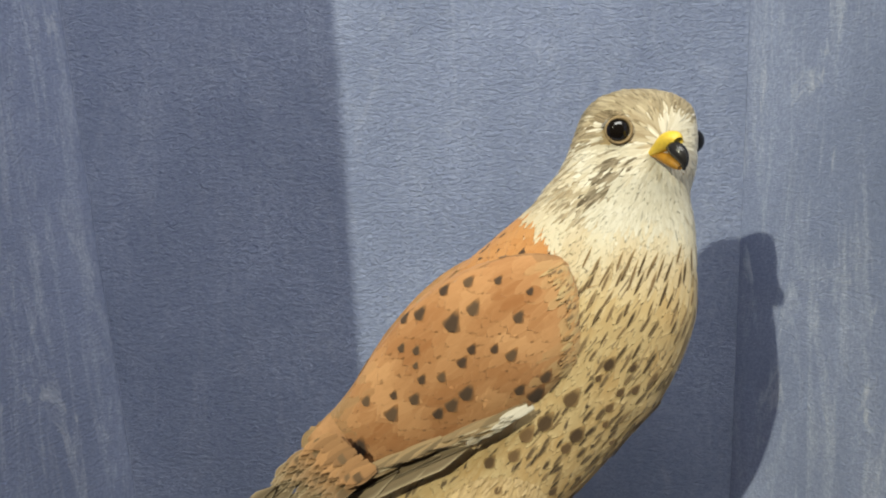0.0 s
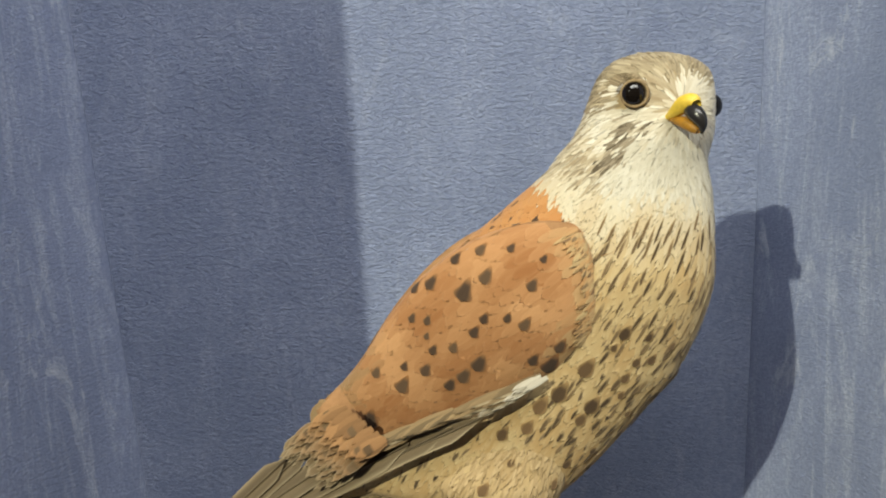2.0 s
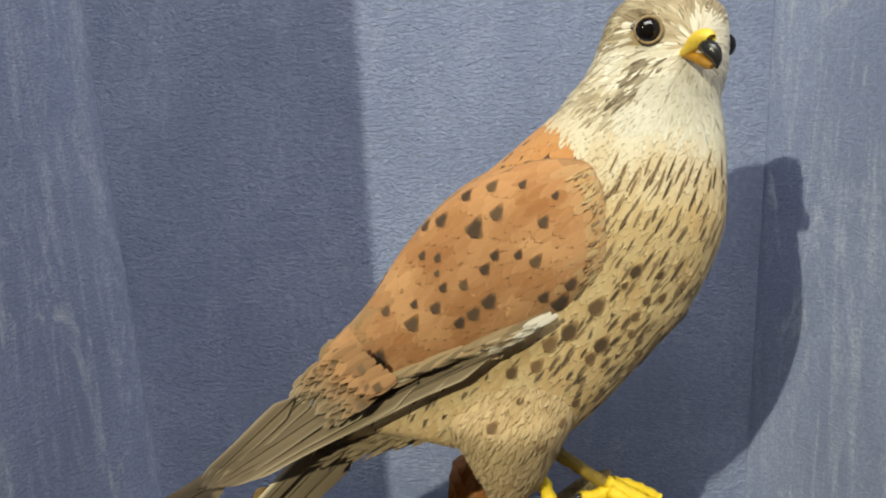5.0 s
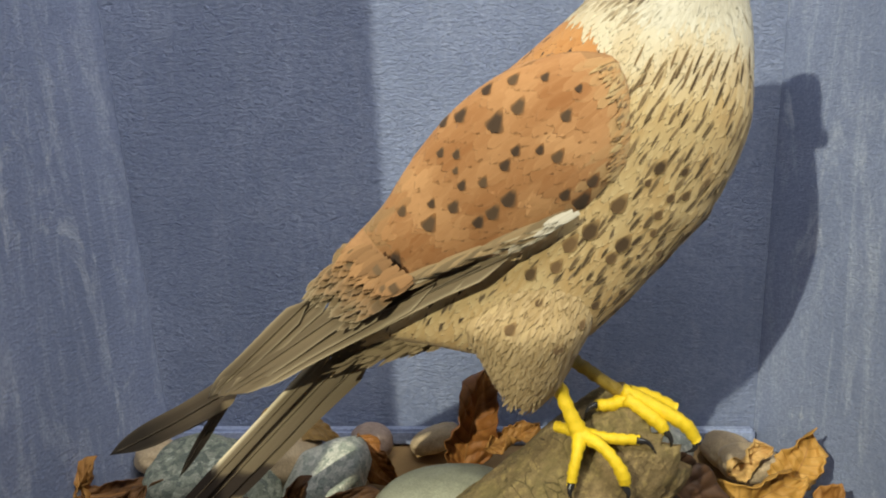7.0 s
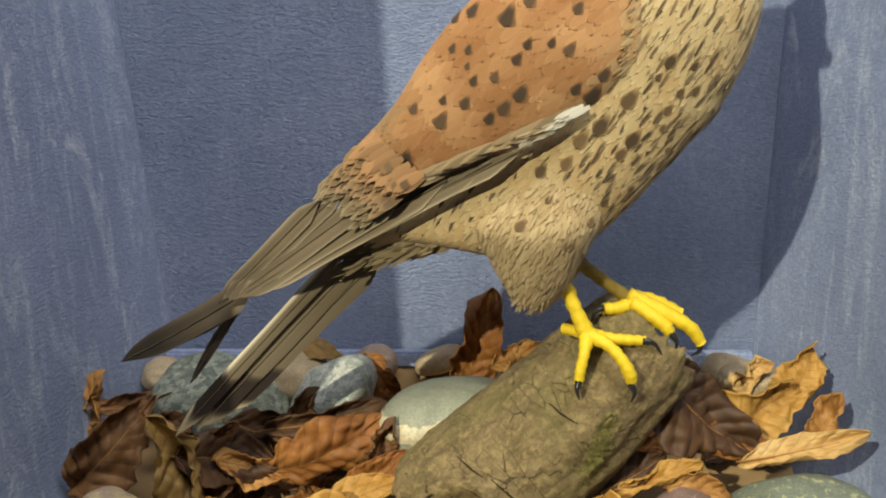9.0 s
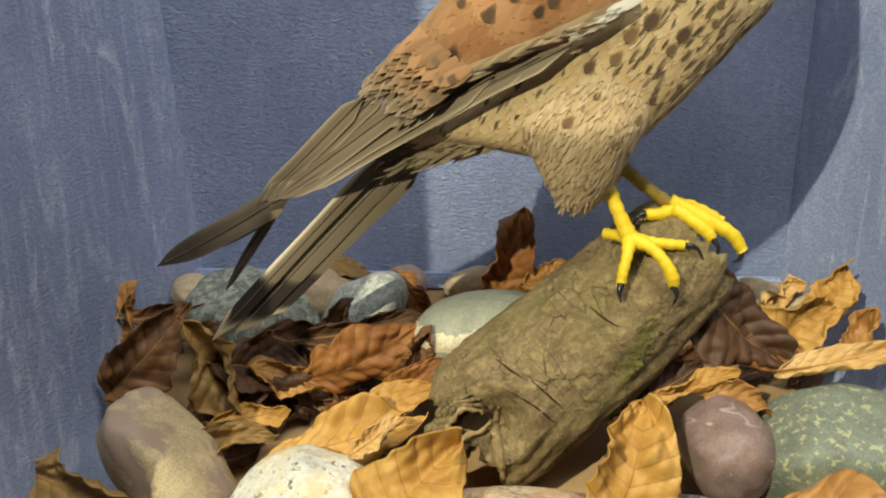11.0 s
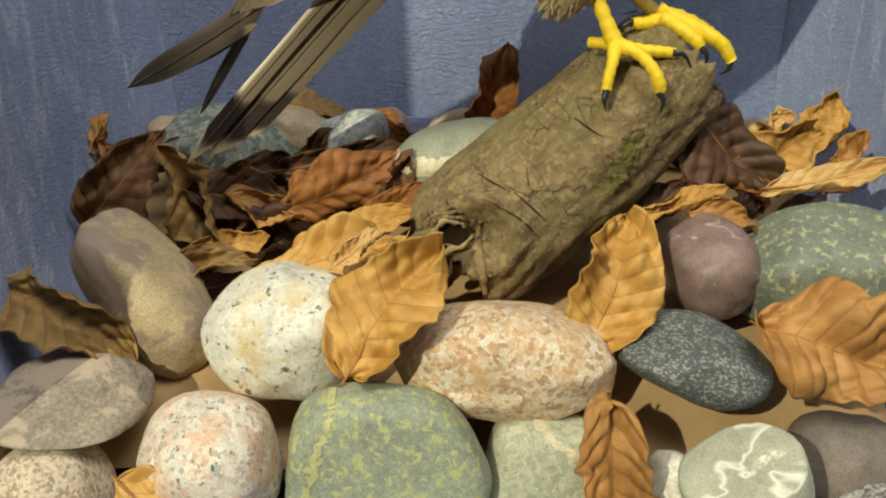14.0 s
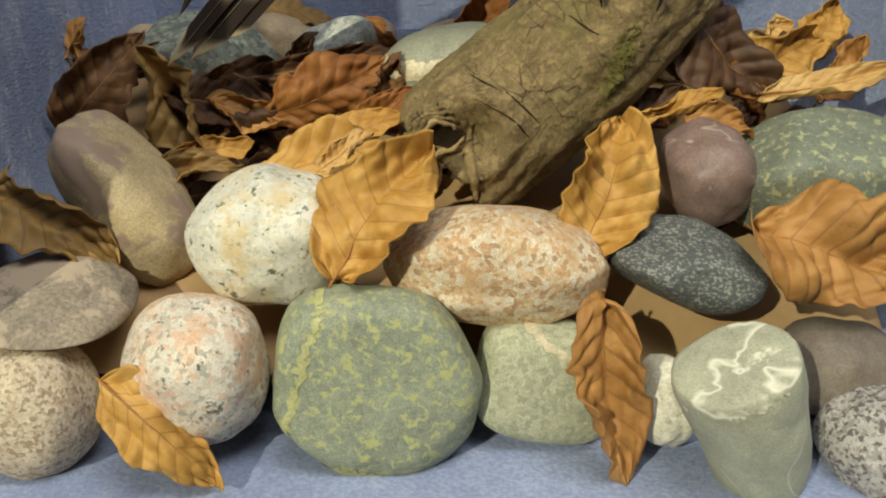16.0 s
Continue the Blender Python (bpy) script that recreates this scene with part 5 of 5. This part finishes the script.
def thigh_choose(pl, loc, nor):
    col = blend((0.38, 0.265, 0.13), (0.52, 0.385, 0.205), 0.5 + 0.9 * noise.noise(loc * 60) + 0.5 * (rnd.random() - 0.5))
    dk = rnd.random() < (0.14 if loc.z > THIGH_END + 0.03 else 0.04)

    def paint(u, v):
        return blend(col, DARK, 0.85 if dk and abs(u) < 0.3 * (1.2 - v) + 0.1 and v > 0.5 else 0)
    pl.feather(loc, Vector((-0.40, 0.05, -0.9)), nor, rnd.uniform(0.010, 0.017), rnd.uniform(0.0014, 0.0032), paint, 0.0004, 0.02, 5, 8, 0.7, hug="thigh", bend=rnd.uniform(-0.002, 0.002))


tx, tz = [v.x for v in thigh_v], [v.z for v in thigh_v]
thighs = Plumes()
cover(thighs, "thigh", (min(tx), max(tx), min(tz), max(tz)), 0.0032, True, thigh_choose)
# loose wisps at the lower end of the thigh and under the tail
for _ in range(700):
    x, z = rnd.uniform(-0.012, 0.045), 0.2345 + 0.075 * rnd.random() ** 1.4
    loc, nor = hit("thigh", x, z)
    if loc is not None:
        col = blend((0.34, 0.24, 0.12), (0.50, 0.37, 0.205), rnd.random())
        thighs.feather(loc, Vector((-0.35 + rnd.uniform(-0.4, 0.3), rnd.uniform(-0.1, 0.2), -0.9)), nor, rnd.uniform(0.006, 0.013), rnd.uniform(0.0008, 0.0018), lambda u, v: col, 0.0012, 0.1, 3, 6, hug="thigh" if loc.z > 0.246 else None)
# dark marks on flank and thigh
FLANK = [
    (0.0597, 0.3394, 19),
    (0.0624, 0.3211, 17),
    (0.0574, 0.3141, 13),
    (0.0478, 0.3271, 20),
    (0.0390, 0.3206, 19),
    (0.0328, 0.3096, 15),
    (0.0212, 0.3057, 14),
    (0.0770, 0.3345, 10),
    (0.0818, 0.3420, 10),
    (0.0753, 0.3258, 9),
    (0.0765, 0.3560, 14),
    (0.0889, 0.3432, 10),
    (0.0872, 0.3539, 9),
    (0.0119, 0.2796, 14),
    (0.0341, 0.2707, 12),
    (0.0445, 0.2815, 12),
    (0.0513, 0.2909, 11),
    (0.0634, 0.2970, 8),
    (0.0714, 0.3489, 9),
    (0.0790, 0.3159, 7),
    (0.0981, 0.3488, 8),
    (0.0248, 0.2917, 10),
]
for sx, sz, size in FLANK:
    loc, nor = hit("thigh", sx, sz)
    l2, n2 = hit("body", sx, sz)
    skin_of = "thigh"
    if loc is None or (l2 is not None and l2.y < loc.y):
        loc, nor, skin_of = l2, n2, "body"
    if loc is None:
        continue
    way = Vector((-0.55, 0.0, -0.8))
    way = (way - nor * way.dot(nor)).normalized()
    w = size * PX * rnd.uniform(1.4, 1.75)
    dark = blend((0.060, 0.038, 0.022), (0.19, 0.115, 0.055), rnd.random() * 0.9)
    thighs.feather(loc - way * w * 0.6, way, nor, w * 1.35, w * 0.9, spot_paint(BUFF, dark), 0.0002, 0.0, 11, 19, tip=0.4, root=0.15, flare=0.6, hug=skin_of, base=0.0010, soft=0.9)
thighs.make("flank_plumage", "buff flank and thigh feathers", thigh_ob)


def quill(name, a, b2, width, paint, nor=Vector((0.1, -0.95, 0.3)), camber=0.06, tip=0.22, bend=0.0, label=""):
    """A long flight or tail feather: vane and raised shaft."""
    a, b2 = Vector(a), Vector(b2)
    d = b2 - a
    n = (nor - d.normalized() * nor.dot(d.normalized())).normalized()
    p = Plumes()
    p.feather(a, d, n, d.length, width, paint, 0.0, camber, 11, 49, tip, 0.0, bend, root=0.08, flare=0.14, soft=0.12)
    ob = p.make(name, label, bird)
    del ob["kind"]
    side = n.cross(d.normalized())
    pts = [a + d * v + side * bend * v * v + n * (0.0006 + camber * width / 2) for v in np.linspace(0, 0.93, 9)]
    vs, fs = tube(pts, [0.00045 - 0.0003 * i / 8 for i in range(9)], 6)
    bird_part("shaft", vs, fs, SHAFT, "", ob).matrix_parent_inverse = Matrix()
    return ob


SHAFT = plain("brown_quill", (0.17, 0.13, 0.08), 0.5, 0.3, 0.2, 100)
BROWN_Q = (0.145, 0.108, 0.066)


def primary_paint(edge, dark):
    def paint(u, v):
        c = blend(BROWN_Q, (0.215, 0.16, 0.098), 0.5 + 0.5 * math.sin(5 * u))
        c = blend(c, (0.050, 0.038, 0.026), dark * max(0, v - 0.35) * 2)
        return blend(c, (0.52, 0.42, 0.27), edge * max(0, abs(u) - 0.72) * 3.4)
    return paint


# secondaries and primaries of the near wing
quill("flight_feather", (-0.086, 0.428, 0.289), (-0.146, 0.457, 0.229), 0.0095, primary_paint(0.5, 0.6))
quill("flight_feather", (-0.073, 0.425, 0.296), (-0.143, 0.455, 0.231), 0.0110, primary_paint(0.6, 0.4))
quill("flight_feather", (-0.06, 0.422, 0.291), (-0.14, 0.453, 0.231), 0.0120, primary_paint(0.5, 0.3))
quill("flight_feather", (-0.043, 0.42, 0.294), (-0.135, 0.45, 0.233), 0.0125, primary_paint(0.7, 0.2))
quill("flight_feather", (-0.024, 0.416, 0.3), (-0.126, 0.447, 0.237), 0.0125, primary_paint(0.8, 0.1))
quill("flight_feather", (-0.003, 0.411, 0.309), (-0.117, 0.444, 0.245), 0.0120, primary_paint(0.8, 0.1))
quill("flight_feather", (0.011, 0.407, 0.315), (-0.105, 0.441, 0.253), 0.0105, primary_paint(1.0, 0.1))
# long dark wing tips that cross behind the tail
DARKTIP = primary_paint(0.15, 1.3)
quill("flight_feather", (-0.1283, 0.4640, 0.2366), (-0.2034, 0.4720, 0.1861), 0.0147, DARKTIP, bend=-0.006, tip=0.5, label="dark long wing tip")
quill("flight_feather", (-0.1323, 0.4670, 0.2309), (-0.1969, 0.4740, 0.1910), 0.0129, DARKTIP, bend=-0.005, tip=0.5, label="dark long wing tip")
quill("flight_feather", (-0.1361, 0.4700, 0.2275), (-0.1712, 0.4780, 0.1772), 0.0057, DARKTIP, bend=0.002, tip=0.5, label="narrow dark wing tip")


def tail_paint(pale):
    def paint(u, v):
        c = blend((0.200, 0.155, 0.098), (0.150, 0.115, 0.072), 0.5 + 0.5 * u)
        if pale:
            c = blend(c, (0.70, 0.60, 0.42), (-u - 0.45) * 3.2)
        if 0.68 < v < 0.90:
            c = blend(c, (0.030, 0.021, 0.016), min((v - 0.68) / 0.01, (0.90 - v) / 0.01) - max(0, -u - 0.75) * 4 * pale)
        if v > 0.90:
            c = blend(c, (0.46, 0.38, 0.24), (v - 0.9) / 0.03)
        return c
    return paint


TAILN = Vector((0.08, -0.98, 0.10))
quill("tail_feather", (-0.056, 0.4552, 0.258), (-0.149, 0.4624, 0.163), 0.0135, tail_paint(0), TAILN, tip=0.12, label="grey-brown tail feather with black band")
quill("tail_feather", (-0.065, 0.4542, 0.26), (-0.162, 0.4616, 0.155), 0.0135, tail_paint(0), TAILN, tip=0.12, label="grey-brown tail feather with black band")
quill("tail_feather", (-0.075, 0.451, 0.261), (-0.174, 0.46, 0.152), 0.0085, tail_paint(1), TAILN, tip=0.12, label="pale-edged outer tail feather with black band")
# undertail coverts: grey-brown buff, darkened further for the body's shade
under = Plumes()
for k in range(420):
    f = rnd.random()
    p = Vector((-0.0120, 0.4370, 0.2765)).lerp(Vector((-0.0660, 0.4460, 0.2600)), f) + Vector((0, rnd.uniform(-0.004, 0.008), rnd.uniform(-0.0075, 0.008)))
    col = blend(blend((0.22, 0.16, 0.085), (0.36, 0.27, 0.15), rnd.random()), (0.15, 0.112, 0.068), f * 0.9)
    under.feather(p, Vector((-0.85, 0.1, -0.40 + rnd.uniform(-0.22, 0.15))), Vector((0, -1, 0.1)), rnd.uniform(0.010, 0.021), rnd.uniform(0.0014, 0.0034), lambda u, v: col, 0.0004, 0.06, 5, 7)
under.make("undertail_coverts", "soft buff undertail feathers", body_ob)
# pale bend of the wing
alula = Plumes()
for k in range(60):
    f = k / 59
    p = Vector((0.0398, 0.4010, 0.3360)).lerp(Vector((0.0184, 0.4050, 0.3219)), f) + Vector((rnd.uniform(-0.002, 0.002), 0, rnd.uniform(-0.0016, 0.0016)))
    col = blend((0.56, 0.51, 0.42), (0.30, 0.24, 0.16), f * 0.8 + rnd.uniform(-0.2, 0.2))
    alula.feather(p, Vector((-0.85, 0.1, -0.5)), Vector((0, -1, 0.1)), rnd.uniform(0.009, 0.013), rnd.uniform(0.0012, 0.0022), lambda u, v: col, 0.0004, 0.1)
alula.make("alula", "white and grey feathers at the wing's edge", wing_ob)


# eyes, beak
def ball(name, at, radii, material, label="", m=None, parent=None):
    bm = bmesh.new()
    bmesh.ops.create_uvsphere(bm, u_segments=32, v_segments=20, radius=1)
    bmesh.ops.scale(bm, vec=radii, verts=bm.verts)
    return part(name, from_bm(name, bm, material), parent or bird, label, Matrix.Translation(Vector(at) - bird.location) @ (m or Matrix()))


def ring(name, at, nor, r1, r2, material, parent=None):
    nor = Vector(nor).normalized()
    t1 = nor.orthogonal().normalized()
    t2 = nor.cross(t1)
    pts = [Vector(at) + (t1 * math.cos(a) + t2 * math.sin(a)) * r1 for a in np.linspace(0, 2 * math.pi, 33)]
    vs, fs = tube(pts, [r2] * 33, 8)
    return bird_part(name, vs, fs, material, "buff skin round the eye", parent)


e1 = ball("eye", EYE1 + Vector((0, 0.0012, 0)), (0.0059, 0.0046, 0.0060), GLASS_EYE, "black glass eye")
e2 = ball("eye", EYE2 + Vector((-0.0032, 0, 0)), (0.0046, 0.0052, 0.0056), GLASS_EYE, "black glass eye")
ring("eye_ring", EYE1 + Vector((0.0004, -0.0006, 0)), (-0.15, -1, 0.05), 0.0060, 0.0008, LID)
ring("eye_ring", EYE2 + Vector((-0.0035, -0.001, 0)), (1, -0.4, 0.05), 0.0056, 0.0007, LID)
brow = Plumes()
for k in range(46):
    a = math.pi * (0.22 + 0.60 * k / 45)
    p = EYE1 + Vector((math.cos(a) * 0.0078, -0.0010 + 0.0015 * math.sin(a), math.sin(a) * 0.0070))
    col = blend((0.10, 0.075, 0.045), (0.40, 0.31, 0.19), rnd.random())
    brow.feather(p, Vector((-0.7, 0.2, 0.25)), Vector((0, -1, 0.2)), 0.006, 0.0024, lambda u, v: col, 0.0008, 0.2, 3, 5)
brow.make("brow_plumage", "dark brow feathers", body_ob)
cere_line = smooth_line([(*(0.0968, 0.4105, 0.4529), 0.0014), (*(0.0995, 0.4065, 0.4553), 0.0030), (*(0.1024, 0.4035, 0.4580), 0.0042), (*(0.1051, 0.4000, 0.4588), 0.0040), (*(0.1062, 0.3975, 0.4574), 0.0026)], 5)
vs, fs = tube([q[:3] for q in cere_line], [q[3] for q in cere_line], 16)
bird_part("cere", vs, fs, CERE, "yellow cere")
ball("nostril", (0.1028, 0.3993, 0.4575), (0.0008, 0.0006, 0.0008), HORN, "dark nostril")
hook = smooth_line([(*(0.1038, 0.4010, 0.4550), 0.0026), (*(0.1051, 0.3978, 0.4544), 0.0036), (*(0.1068, 0.3955, 0.4520), 0.0035), (*(0.1080, 0.3942, 0.4486), 0.0023), (*(0.1082, 0.3950, 0.4448), 0.0006)], 5)
vs, fs = tube([q[:3] for q in hook], [q[3] for q in hook], 16)
bird_part("beak", vs, fs, HORN, "dark hooked beak")
jaw = smooth_line([(*(0.0979, 0.4095, 0.4523), 0.0012), (*(0.1024, 0.4035, 0.4502), 0.0026), (*(0.1056, 0.3995, 0.4475), 0.0024), (*(0.1070, 0.3970, 0.4457), 0.0012)], 5)
vs, fs = tube([q[:3] for q in jaw], [q[3] for q in jaw], 14)
bird_part("lower_beak", vs, fs, MOUTH, "orange-yellow lower beak")


# legs, toes and claws
def limb(name, points, material, label="", lumps=0.16, parent=None, seed=1):
    line = smooth_line(points, 6)
    vs, fs = tube([q[:3] for q in line], [q[3] * 0.80 * (1 + lumps * 0.5 * math.sin(i * 2.1)) for i, q in enumerate(line)], 14, lumps, seed)
    return bird_part(name, vs, fs, material, label, parent)


def claw(points, parent):
    line = smooth_line(points, 5)
    n = len(line)
    vs, fs = tube([q[:3] for q in line], [0.0021 * (1 - 0.85 * i / (n - 1)) for i in range(n)], 10)
    return bird_part("claw", vs, fs, HORN, "black claw", parent)


R1 = 0.0036
leg1 = limb("leg", [(*(0.0316, 0.4320, 0.2526), 0.0050), (*(0.0377, 0.4320, 0.2424), 0.0047), (*(0.0426, 0.4300, 0.2311), 0.0046), (*(0.0479, 0.4290, 0.2204), 0.0058)], YELLOW, "yellow scaled leg", seed=2)
t1 = limb("toe", [(*(0.0478, 0.4280, 0.2198), 0.0052), (*(0.0454, 0.4210, 0.2131), R1), (*(0.0434, 0.4190, 0.2049), R1 * 0.95), (*(0.0425, 0.4190, 0.1975), 0.0030)], YELLOW, "yellow toe", parent=leg1, seed=3)
claw([(0.0425, 0.4180, 0.1990), (0.0415, 0.4160, 0.1950), (0.0433, 0.4190, 0.1892)], t1)
t2 = limb("toe", [(*(0.0492, 0.4280, 0.2198), 0.0052), (*(0.0568, 0.4220, 0.2172), R1 * 1.1), (*(0.0632, 0.4180, 0.2111), R1), (*(0.0676, 0.4170, 0.2035), 0.0042), (*(0.0689, 0.4180, 0.1979), 0.0030)], YELLOW, "yellow toe", parent=leg1, seed=4)
claw([(0.0681, 0.4170, 0.1988), (0.0703, 0.4160, 0.1942), (0.0698, 0.4200, 0.1877)], t2)
t3 = limb("toe", [(*(0.0487, 0.4300, 0.2202), 0.0050), (*(0.0582, 0.4300, 0.2184), R1), (*(0.0684, 0.4300, 0.2172), R1), (*(0.0779, 0.4310, 0.2164), 0.0032)], YELLOW, "yellow toe", parent=leg1, seed=5)
claw([(0.0765, 0.4300, 0.2166), (0.0820, 0.4290, 0.2158), (0.0869, 0.4310, 0.2092)], t3)
t4 = limb("toe", [(*(0.0478, 0.4320, 0.2202), 0.0050), (*(0.0418, 0.4360, 0.2205), R1), (*(0.0374, 0.4400, 0.2203), 0.0036)], YELLOW, "yellow toe", parent=leg1, seed=6)
# far leg: yellow like its toes, darkened in colour to stand for shade
leg2 = limb("leg", [(*(0.0452, 0.4460, 0.2542), 0.0048), (*(0.0562, 0.4480, 0.2463), 0.0042), (*(0.0673, 0.4500, 0.2382), 0.0042), (*(0.0743, 0.4500, 0.2337), 0.0050)], SHADED_YELLOW, "yellow scaled leg with shade put into its olive colour", seed=7)
t5 = limb("toe", [(*(0.0722, 0.4490, 0.2363), 0.0052), (*(0.0830, 0.4460, 0.2316), 0.0055), (*(0.0929, 0.4430, 0.2269), 0.0048), (*(0.1036, 0.4410, 0.2208), 0.0046), (*(0.1100, 0.4410, 0.2122), 0.0036)], YELLOW, "yellow toe", parent=leg2, seed=8)
claw([(0.1093, 0.4410, 0.2135), (0.1087, 0.4400, 0.2082), (0.1048, 0.4420, 0.2052)], t5)
t6 = limb("toe", [(*(0.0739, 0.4480, 0.2326), 0.0050), (*(0.0677, 0.4460, 0.2300), 0.0044), (*(0.0586, 0.4450, 0.2297), 0.0038)], YELLOW, "yellow toe", parent=leg2, seed=9)
claw([(0.0598, 0.4450, 0.2303), (0.0544, 0.4430, 0.2287), (0.0523, 0.4460, 0.2208)], t6)
t7 = limb("toe", [(*(0.0741, 0.4460, 0.2331), 0.0050), (*(0.0820, 0.4410, 0.2283), 0.0046), (*(0.0898, 0.4380, 0.2222), 0.0044), (*(0.0929, 0.4380, 0.2180), 0.0032)], YELLOW, "yellow toe", parent=leg2, seed=10)
claw([(0.0920, 0.4370, 0.2195), (0.0952, 0.4350, 0.2152), (0.0958, 0.4380, 0.2082)], t7)
t8 = limb("toe", [(*(0.0768, 0.4520, 0.2347), 0.0048), (*(0.0893, 0.4530, 0.2314), 0.0044), (*(0.1016, 0.4530, 0.2252), 0.0038)], YELLOW, "yellow toe", parent=leg2, seed=11)
